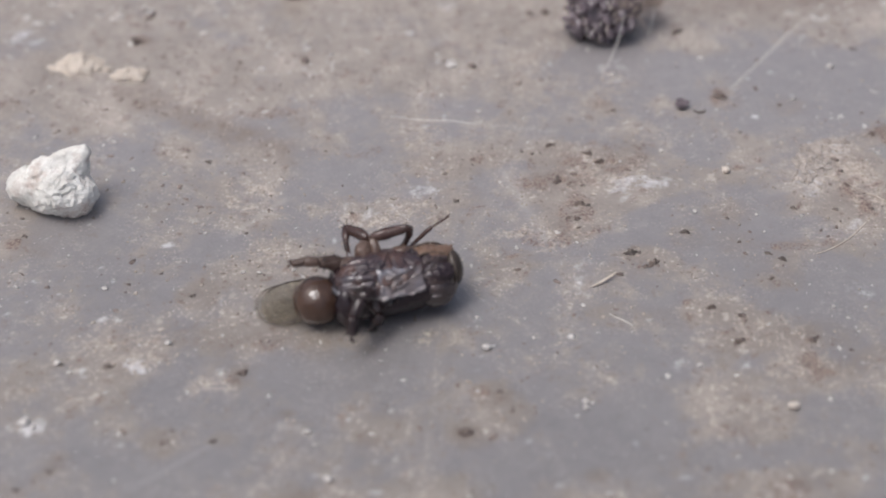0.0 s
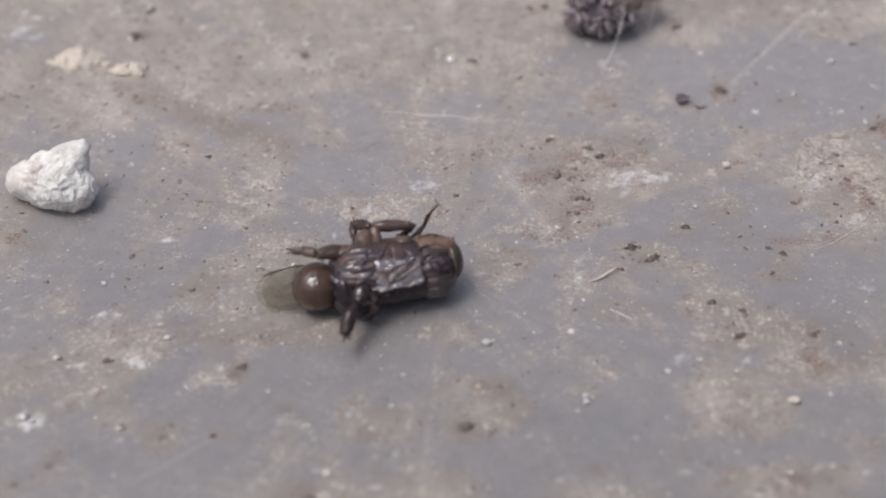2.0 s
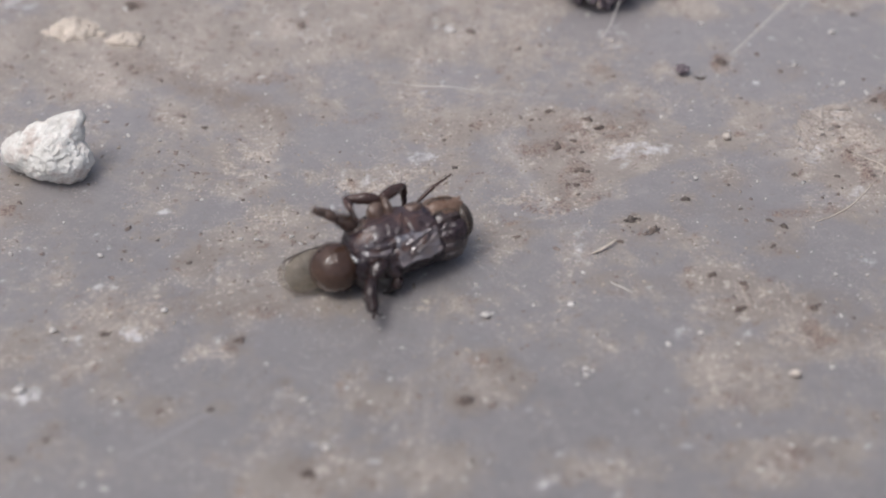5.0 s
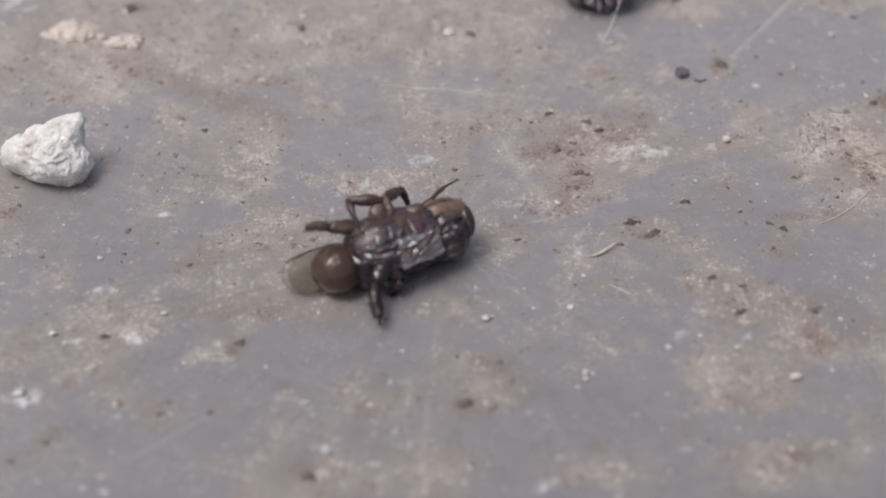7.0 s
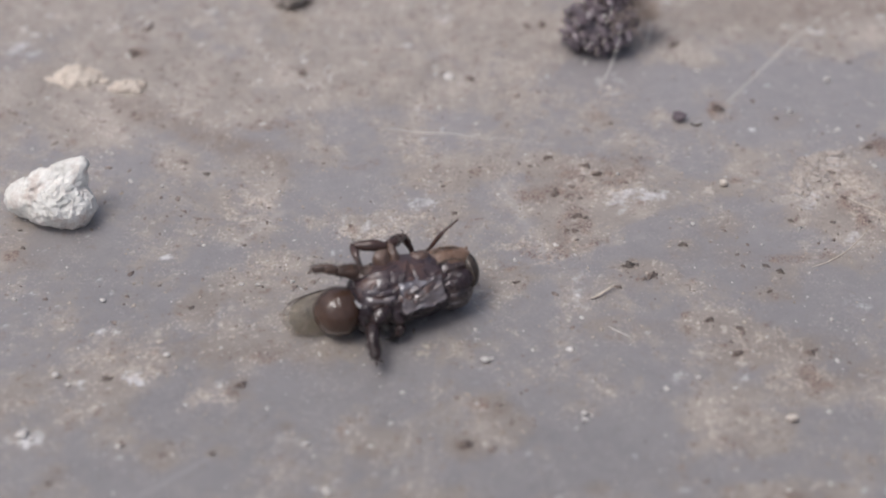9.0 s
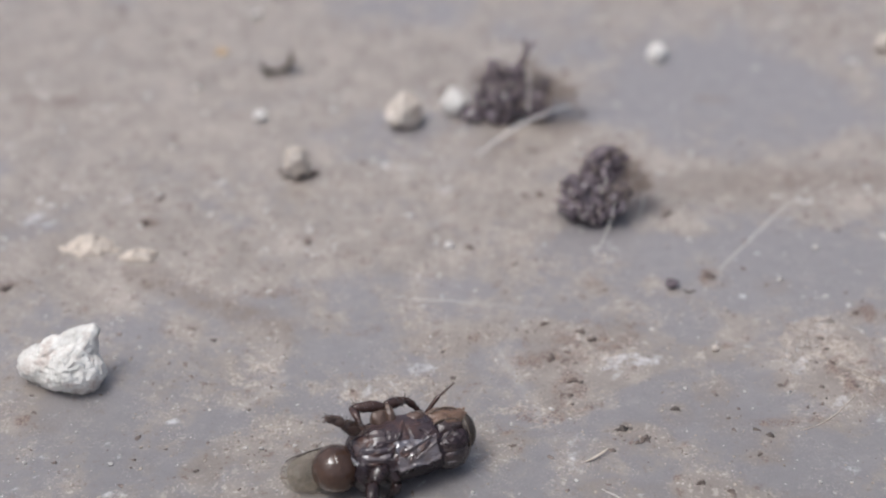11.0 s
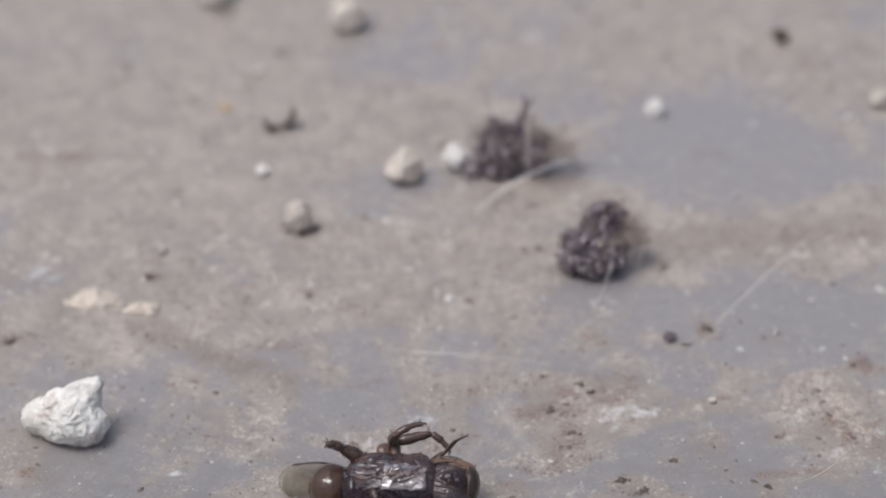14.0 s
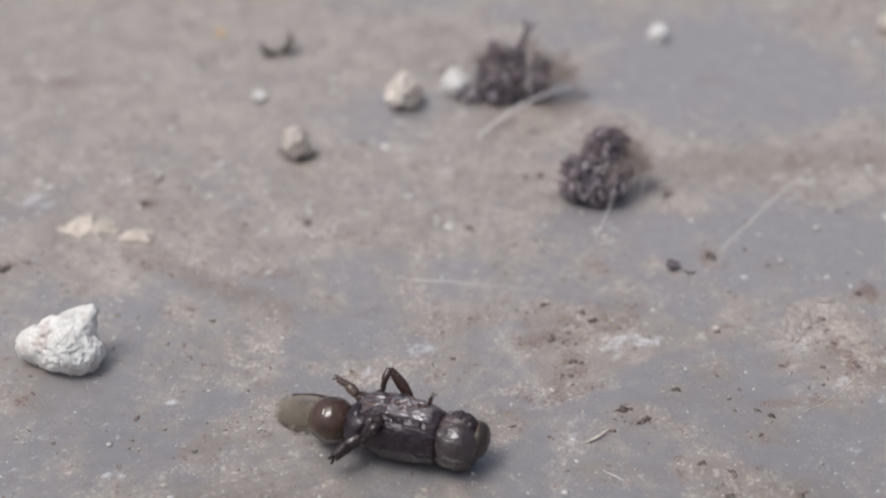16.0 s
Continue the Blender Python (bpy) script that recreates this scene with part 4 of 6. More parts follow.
mud_crust("flaky lump of dried tan mud", -22.5, 19.3, 1.3, 0.9, 0.75, 44, 21)
mud_crust("small dried tan mud lump with a crumbled end", -19.2, 18.3, 1.05, 0.6, 0.55, 30, 22)
mud_crust("thin flakes of dried tan mud beside a lump", -23.9, 19.2, 0.6, 0.45, 0.14, 12, 23)
mud_crust("tiny flakes of dried tan mud between two lumps", -20.8, 18.9, 0.5, 0.3, 0.18, 6, 24)
rock("ochre_grit", "soft ochre-yellow grain stuck on the sheet", "grit", OCHRE, (0.5, 0.45, 0.2), [], 0.3, 2.2, 4.4, (-17.1, 45.1), 0, sub=3, sink=0.3)

for x, y, s in WHITE_NEAR + WHITE_FAR:
    rock("white_grain", "single white mineral grain on the sheet", "grain", PALEGRIT if y < 20 else WHITEGRIT, (s * 0.85, s * 0.6, s * 0.5), [((0.4, 0.2, 1), 0.7)], 0.75, 2.4, x, (x, y), x * 40 % 60 - 30, "white grains", sub=2, sink=0.2)


def litter(name, label, mat, x, y, size, group, seed):
    """A crumbled clod: one ragged, flat-lying lump with lobes and notches."""
    r = np.random.default_rng(seed)
    bm = bmesh.new()
    bmesh.ops.create_icosphere(bm, subdivisions=4 if size > 0.2 else 3, radius=1.0)
    waves = [(int(k), r.uniform(0, 6.28), r.uniform(0.08, 0.2)) for k in (2, 3, 4, 5, 7)]
    off = Vector(r.uniform(-50, 50, 3))
    for v in bm.verts:
        a = math.atan2(v.co.y, v.co.x)
        k = 1 + sum(w * math.sin(n * a + p) for n, p, w in waves) + 1.2 * noise.fractal(v.co * 3.8 + off, 0.5, 2.0, 4)
        k = max(k, 0.18)
        v.co = Vector((v.co.x * size * 0.8 * k, v.co.y * size * 0.52 * k, v.co.z * size * (0.22 + 0.16 * k)))
    ob = part(name, bm, mat, None)
    ob.matrix_world = pose(x * MM, y * MM, (height_at(x, y) + size * 0.05) * MM, 0, 0, float(r.uniform(-40, 40)))
    tagged(ob, label, "crumb", group)


seed = 100
for x, y, s in SOIL_CRUMBS:
    seed += 1
    litter("soil_crumb", "dark soil crumb lying on the sheet", DARKCRUMB, x, y, min(s * 0.85, 0.14 + 0.45 * s), "soil crumbs", seed)
for x, y, s in BROWN_CRUMBS:
    seed += 1
    litter("brown_crumb", "rust-brown crumbled clod on the sheet", RUSTCRUMB, x, y, min(s * 0.8, 0.14 + 0.42 * s), "brown crumbs", seed)


for dx, dy, s in ((-0.72, -0.25, 0.3), (0.1, -0.7, 0.34), (0.8, -0.05, 0.42), (1.2, 0.35, 0.3), (-1.2, 0.6, 0.24)):
    seed += 1
    litter("brown_crumb", "dark brown crumb heaped against a tan pebble", RUSTCRUMB, -9.95 + dx, 27.7 + dy, s, "pebble crumbs", seed)
for x, y, w, d, count in ((20.3, 8.2, 0.6, 0.7, 22), (20.5, 9.6, 0.6, 0.9, 26), (21.4, 10.9, 0.9, 0.6, 26), (22.7, 11.5, 1.0, 0.4, 20), (21.5, 9.4, 0.9, 0.8, 14)):
    seed += 1
    mud_crust("crumbly raised crust of dried mud", x, y, w, d, 0.2, count, seed, CRUST)


# ---- clumps of dark granules, like insect droppings held by web ----
def granule_meshes():
    out = []
    for k in range(6):
        bm = bmesh.new()
        ball(bm, (0, 0, 0), (1.1, 0.82, 0.75), 3, 0.55, 1.5, 3.0 + k)
        bmesh.ops.scale(bm, vec=(MM, MM, MM), verts=bm.verts)
        me = bpy.data.meshes.new("granule")
        bm.to_mesh(me)
        bm.free()
        me.polygons.foreach_set("use_smooth", [True] * len(me.polygons))
        me.materials.append(FRASS if k < 5 else HAIR)
        out.append(me)
    return out


GRANULES = granule_meshes()


def clump(label, place, lobes, size, seed):
    """Granules packed over lobes (x, y, z, rx, ry, rz, count) on a dark core."""
    r = np.random.default_rng(seed)
    x, y = place
    top = new("granule_clump")
    top.matrix_world = pose(x * MM, y * MM, height_at(x, y) * MM)
    tagged(top, label, "clump", "dark clumps")
    for cx, cy, cz, rx, ry, rz, _ in lobes:
        core = bmesh.new()
        ball(core, (cx, cy, cz), (rx * 0.86, ry * 0.86, rz * 0.86), 3, 0.3, 2.0, seed + cx)
        part("core", core, FRASS, top)
    for cx, cy, cz, rx, ry, rz, count in lobes:
        for k in range(count):
            # even spread over the lobe's upper part
            h = 1 - 1.7 * (k + 0.5) / count
            a = k * 2.39996 + r.uniform(-0.3, 0.3)
            w = math.sqrt(max(0, 1 - h * h)) * r.uniform(0.86, 1.06)
            px, py, pz = cx + rx * w * math.cos(a), cy + ry * w * math.sin(a), cz + rz * h * r.uniform(0.9, 1.05)
            s = size * r.uniform(0.3, 1.0) * (1.5 if r.random() < 0.12 else 1.0)
            # a few small pale granules stand in for white glints on the dark ones
            pale = r.random() < 0.07
            if pale:
                s *= r.uniform(0.4, 0.8)
            elif r.random() < 0.12:
                # a few stand out from the ragged edge
                px, py, pz, s = cx + (px - cx) * 1.16, cy + (py - cy) * 1.16, cz + (pz - cz) * 1.14, s * 0.75
            ob = new("granule", GRANULES[5 if pale else int(r.integers(5))])
            ob.parent = top
            ob.location = (px * MM, py * MM, max(pz, s * 0.4) * MM)
            ob.rotation_euler = tuple(r.uniform(0, 6.28, 3))
            ob.scale = (s, s, s * r.uniform(0.7, 1.0))
    return top


def strand(name, label, points, radius, mat, parent=None, taper=True):
    bm = bmesh.new()
    n = len(points)
    radii = [radius * (1 - 0.6 * abs(2 * k / (n - 1) - 1) ** 2 if taper else 1) for k in range(n)]
    tube(bm, points, radii, 6)
    return part(name, bm, mat, parent, label)


near_clump = clump("dark purple-brown granular clump tangled with pale hairs", (9.8, 22.95),
                   [(0.0, 0, 1.4, 1.98, 1.7, 1.65, 135), (0.8, 0.9, 3.0, 1.2, 1.1, 1.35, 70), (1.5, 0.4, 1.6, 0.8, 0.8, 1.2, 30), (-1.3, -0.4, 0.9, 0.8, 0.8, 0.9, 24)], 0.40, 11)
far_clump = clump("ragged dark granular clump with a raised prong", (4.7, 35.4),
                  [(-0.8, 0, 1.2, 1.5, 1.3, 1.4, 84), (1.8, 0.2, 1.1, 1.15, 1.1, 1.15, 52), (-2.0, 0.6, 1.9, 0.5, 0.5, 0.8, 12),
                   (-1.2, 0.9, 3.0, 0.5, 0.5, 0.9, 10), (0.4, 0.9, 2.9, 0.6, 0.6, 1.0, 14), (2.3, 1.0, 2.1, 0.7, 0.6, 0.7, 16), (0.5, 0.6, 1.8, 1.0, 0.9, 1.0, 30), (-1.5, 0.5, 2.0, 0.85, 0.8, 0.9, 20), (-0.5, 0.7, 2.5, 1.0, 0.8, 1.1, 26), (-2.7, -0.3, 0.5, 0.8, 0.6, 0.55, 14)], 0.38, 12)


def fluff(parent, lobes, count, seed):
    """Fine brown web that stands off the clump's edge like down."""
    r = np.random.default_rng(seed)
    bm = bmesh.new()
    for _ in range(count):
        cx, cy, cz, rx, ry, rz = lobes[int(r.integers(len(lobes)))]
        d = Vector((r.normal(0.25, 1), r.normal(0.2, 0.8), abs(r.normal(0, 0.8)))).normalized()
        p = Vector((cx + d.x * rx * 0.9, cy + d.y * ry * 0.9, max(0.1, cz + d.z * rz * 0.9)))
        turn = Vector(r.normal(0, 0.5, 3))
        far = p + (d + turn).normalized() * r.uniform(0.5, 1.5)
        far.z = max(far.z, 0.08)
        tube(bm, arc(p, far, Vector(r.normal(0, 0.18, 3)), 6), [0.032, 0.03, 0.028, 0.025, 0.02, 0.016, 0.01], 4, False)
    tagged(part("web_down", bm, DOWN, parent, "fine brown web down round the granules"), kind="stuff")


fluff(near_clump, [(-0.1, 0, 1.4, 2.1, 1.8, 1.6), (1.8, 0.6, 1.4, 1.2, 1.1, 1.3), (0.85, 0.9, 2.8, 1.3, 1.2, 1.3), (2.3, 0.8, 1.6, 1.2, 1.0, 1.5)], 440, 31)
fluff(far_clump, [(-0.9, 0, 1.3, 1.75, 1.4, 1.5), (2.1, 0.2, 1.2, 1.3, 1.2, 1.3), (2.6, 0.6, 1.6, 1.2, 0.9, 1.0), (-1.8, 0.6, 2.3, 0.9, 0.8, 0.9), (3.2, 0.3, 1.2, 1.5, 1.0, 1.2), (0.6, 0.9, 3.0, 1.2, 0.8, 1.2)], 430, 32)
prong = bmesh.new()
tube(prong, arc((0.5, 1.0, 3.2), (1.3, 1.5, 5.1), (0.1, 0, 0.2)), [0.38, 0.35, 0.31, 0.28, 0.25, 0.23, 0.21, 0.2, 0.19, 0.16, 0.1], 8)
tube(prong, arc((1.15, 1.5, 4.7), (0.95, 1.6, 5.45), (0, 0, 0)), 0.13, 6)
tube(prong, arc((1.15, 1.5, 4.7), (1.7, 1.6, 5.25), (0, 0, 0)), 0.14, 6)
for v in prong.verts:
    v.co += noise.noise_vector(v.co * 4) * 0.1
part("prong", prong, FRASS, far_clump, "knobbly raised dark prong")
strand("hair", "pale hair laid across the dark granules", arc((-1.0, -1.95, 0.95), (0.85, 0.35, 3.5), (0.35, -0.4, 0.1), 14), 0.05, HAIR, near_clump)
strand("hair", "pale hair hanging from the clump's edge", arc((-0.18, -4.6, 0.08), (1.25, -1.5, 2.4), (0.1, -0.5, 0.1), 16), 0.026, HAIR, near_clump)
strand("hair", "pale web strand beside the clump", arc((2.93, -0.4, 0.1), (3.2, 2.0, 1.7), (0.3, 0, 0.1), 14), 0.045, HAIR, near_clump)
strand("hair", "pale curved hair in front of the clump", arc((-2.5, -5.6, 0.12), (4.4, -0.6, 1.4), (-0.3, 0.2, 0.4), 18), 0.08, PALEHAIR, far_clump)
strand("hair", "pale hair standing up from the clump", arc((-0.5, 1.0, 2.3), (-1.2, 2.2, 5.8), (-0.15, 0.1, 0.1), 12), 0.055, HAIR, far_clump)
strand("hair", "pale web strand between clump lobes", arc((1.1, -0.9, 1.0), (1.4, 0.4, 3.0), (0, -0.2, 0), 12), 0.06, HAIR, far_clump)
for k in range(7):
    a = 0.5 + 0.42 * k
    strand("hair", "fine pale web hair at the ragged edge", arc((1.6 * math.cos(a) + 0.4, 0.4 + 0.3 * k % 1, 1.2 + 0.9 * math.sin(a)), (2.3 * math.cos(a) + 0.5, 0.9, 1.5 + 2.1 * math.sin(a)), (0.3, 0, 0.15 - 0.1 * (k % 3)), 10), 0.02, HAIR, near_clump)
    strand("hair", "fine pale web hair at the ragged edge", arc((1.9 * math.cos(a) + 0.4, 0.3, 1.3 + 0.8 * math.sin(a)), (2.9 * math.cos(a) + 0.4, 0.8, 1.6 + 2.0 * math.sin(a)), (0.2, 0, 0.3 - 0.2 * (k % 3)), 10), 0.026, HAIR, far_clump)
for w, x0 in ((-0.7, -1.0), (0.6, 0.6), (0.2, 0.0)):
    strand("hair", "fine web hair on the granules", arc((x0, -1.6, 0.8), (x0 + w, -0.6, 2.4), (0.2, -0.4, 0.2), 10), 0.026, HAIR, near_clump)


# ---- curled leaf scrap, straw splinter and fibres ----
def leaf_curl():
    bm = bmesh.new()
    rows = []
    for k in range(17):
        a = radians(188 + 182 * k / 16)
        w = 0.6 * abs(math.cos(math.pi * (k + 1) / 18)) + 0.22
        cx, cz = 1.1 * math.cos(a), 1.15 * math.sin(a) + 1.25
        cx += 0.25 * (k / 16)
        rows.append([bm.verts.new((cx, w * s + 0.1 * math.sin(k), cz + 0.12 * abs(s) + (0.35 if k > 12 else 0) * (k - 12) / 4)) for s in (-1, -0.5, 0, 0.5, 1)])
    for a, b in zip(rows, rows[1:]):
        for j in range(4):
            bm.faces.new((a[j], a[j + 1], b[j + 1], b[j]))
    bmesh.ops.solidify(bm, geom=bm.faces[:], thickness=0.26)
    for v in bm.verts:
        v.co += noise.noise_vector(v.co * 2.5) * 0.08
    low = min(v.co.z for v in bm.verts)
    ob = part("leaf_curl", bm, LEAF, None)
    ob.matrix_world = pose(-12.75 * MM, 42.0 * MM, (height_at(-12.75, 42.0) - low - 0.05) * MM, 0, 0, 12)
    tagged(ob, "dark dry curled leaf scrap on the sheet", "leaf")


leaf_curl()


def resting(points, lift):
    return [(x, y, height_at(x, y) + lift + z) for x, y, z in points]


tagged(strand("straw_splinter", "", resting([(7.72 + 0.165 * k, -1.0 + 0.105 * k - 0.02 * (k % 2), 0.004 * k * k) for k in range(9)], 0.09), 0.085, STRAW),
       "bleached straw splinter with a brown broken end", "straw")
tagged(strand("grass_fibre", "", resting([(19.75 + 0.4 * k, 1.65 + 0.10 * k + 0.026 * k * k, 0.0) for k in range(11)], 0.035), 0.032, STRAW),
       "pale bent grass fibre lying on the dirt", "fibre")
tagged(strand("grass_fibre", "", resting([(22.6 + 0.42 * k, 7.6 - 0.30 * k - 0.01 * k * k, 0.0) for k in range(7)], 0.04), 0.03, STRAW),
       "short pale fibre lying across brown litter", "fibre")
tagged(strand("web_thread", "", resting([(-3.6 + 0.5 * k, 14.0 - 0.06 * k + 0.1 * math.sin(k), 0.0) for k in range(12)], 0.035), 0.025, HAIR),
       "fine pale web thread stuck to the sheet", "thread")
tagged(strand("web_thread", "", resting([(17.4 + 0.62 * k, 17.0 + 0.85 * k, 0.0) for k in range(10)], 0.03), 0.03, HAIR),
       "long pale thread stuck to the bare coating", "thread")
tagged(strand("web_thread", "", resting([(8.5 + 0.16 * k, -3.0 - 0.12 * k, 0.0) for k in range(8)], 0.04), 0.04, HAIR),
       "short pale thread ending at a crumb", "thread")
tagged(strand("web_thread", "", resting([(14.75 + 0.11 * k, 14.6 - 0.25 * math.sin(k * 0.45), 0.0) for k in range(8)], 0.06), 0.055, LEAF),
       "thin dark curved rootlet on the coating", "rootlet")


# ---- the insect: a dying fly on its back, head to one end, wings under the abdomen ----
AXIS = 1.64
FLY = new("fly")
tagged(FLY, "dying dark brown fly lying on its back, legs twitching", "fly")


def uneven(bm, amount, freq, seed):
    off = Vector((seed, seed * 0.7, -seed))
    for v in bm.verts:
        v.co += v.co.normalized() * amount * noise.fractal(v.co * freq + off, 0.8, 2.0, 4)


def hairs(bm, spots, length, radius, spread, seed):
    """Stiff tapered bristles that stand on spots (place, direction)."""
    r = np.random.default_rng(seed)
    for p, d in spots:
        d = (Vector(d).normalized() + Vector(r.normal(0, spread, 3))).normalized()
        n = length * r.uniform(0.5, 1.1)
        side = d.orthogonal() * n * r.uniform(-0.25, 0.25)
        tube(bm, [Vector(p), Vector(p) + d * n * 0.5 + side * 0.4, Vector(p) + d * n + side], [radius, radius * 0.7, radius * 0.2], 4, False)


def shell(x0, x1, profile, lines=(), bumps=(), crumple=0.0, seed=0.0, span=(-180, 180), steps=(170, 240), sink=None, size=0.9):
    """A body wall round the x axis: profile rows are x, half-width, half-height; lines are (points of x and angle, width, height) raised
    or sunk along a way; bumps are x, angle, length, breadth, height. Angles: 90 the belly, 180 the near side. sink(x, angle) pulls the wall in."""
    px, pw, ph = (np.array(c, float) for c in zip(*profile))
    fine = np.linspace(x0, x1, 400)
    kernel = np.hanning(41) / np.hanning(41).sum()
    soft = lambda v: np.convolve(np.pad(np.interp(fine, px, v), 20, mode="edge"), kernel, "valid")
    x, a = np.meshgrid(np.linspace(x0, x1, steps[0]), np.linspace(span[0], span[1], steps[1]), indexing="ij")
    w, h = np.interp(x, fine, soft(pw)), np.interp(x, fine, soft(ph))
    s = np.radians(a) * 1.65
    out = np.zeros_like(x)
    for pts, wide, high in lines:
        near = np.full_like(x, 9.0)
        for (ax, aa), (bx, ba) in zip(pts, pts[1:]):
            asx, bsx = math.radians(aa) * 1.65, math.radians(ba) * 1.65
            dx, ds = bx - ax, bsx - asx
            k = np.clip(((x - ax) * dx + (s - asx) * ds) / (dx * dx + ds * ds + 1e-9), 0, 1)
            near = np.minimum(near, np.hypot(x - ax - k * dx, s - asx - k * ds) / (0.55 + 0.45 * np.sin(math.pi * np.clip(k, 0.1, 0.9))))
        near = near + 0.16 * (clouds(x + 40, s + 40, 0.45, int(seed * 10) + 5, 2) - 0.5)
        out += high * 0.7 * np.exp(-(near / (wide * 1.25)) ** 2) * (0.35 + 1.3 * clouds(x + 60, s + 60, 0.5, int(seed * 10) + 41, 2))
    for bx, ba, lx, ls, high in bumps:
        out += high * np.exp(-((x - bx) / lx) ** 2 - ((s - math.radians(ba) * 1.65) / ls) ** 2)
    if crumple:
        u, v = x * 0.62 + s * 0.35 + 50, s * 1.25 - x * 0.25 + 50
        ridge = 1 - np.abs(2 * clouds(u, v, size, int(seed * 10) + 9, 2) - 1) * 2.2
        ridge2 = 1 - np.abs(2 * clouds(u + 7, v + 3, size * 0.42, int(seed * 10) + 21, 2) - 1) * 2.0
        ridge3 = 1 - np.abs(2 * clouds(u * 0.6 + 17, v * 1.2 + 13, size * 0.2, int(seed * 10) + 33, 2) - 1) * 2.0
        out += crumple * (ridge + 0.55 * ridge2 + 0.28 * ridge3 - 0.8)
    if sink is not None:
        out -= sink(x, a)
    y, z = (w + out) * np.cos(np.radians(a)), (h + out) * np.sin(np.radians(a))
    n, m = x.shape
    co = np.stack([x, y, z], -1).reshape(-1, 3)
    k = np.arange(n * m).reshape(n, m)
    quads = np.stack([k[:-1, :-1], k[:-1, 1:], k[1:, 1:], k[1:, :-1]], -1).reshape(-1, 4)
    bm = bmesh.new()
    verts = [bm.verts.new(p) for p in co]
    for q in quads:
        bm.faces.new([verts[i] for i in q])
    if span[1] - span[0] >= 360:
        bmesh.ops.remove_doubles(bm, verts=[verts[i] for i in k[:, 0]] + [verts[i] for i in k[:, -1]], dist=0.0005)
    return bm


def fade(v, lo, hi):
    k = np.clip((v - lo) / (hi - lo), 0, 1)
    return k * k * (3 - 2 * k)


TRUNK = [(-2.45, 0.1, 0.1), (-2.3, 0.75, 0.7), (-2.0, 1.15, 1.05), (-1.5, 1.48, 1.36), (-0.8, 1.70, 1.55), (0.0, 1.80, 1.62), (0.8, 1.80, 1.62),
         (1.6, 1.72, 1.57), (2.2, 1.64, 1.50), (2.8, 1.52, 1.38), (3.0, 0.6, 0.5)]
COLLAR = [(-2.35, 108), (-2.1, 136), (-1.7, 155), (-1.3, 170)]
HEM = [(-1.0, 174), (-0.2, 168), (0.6, 157), (1.3, 146), (2.1, 132), (2.5, 126)]


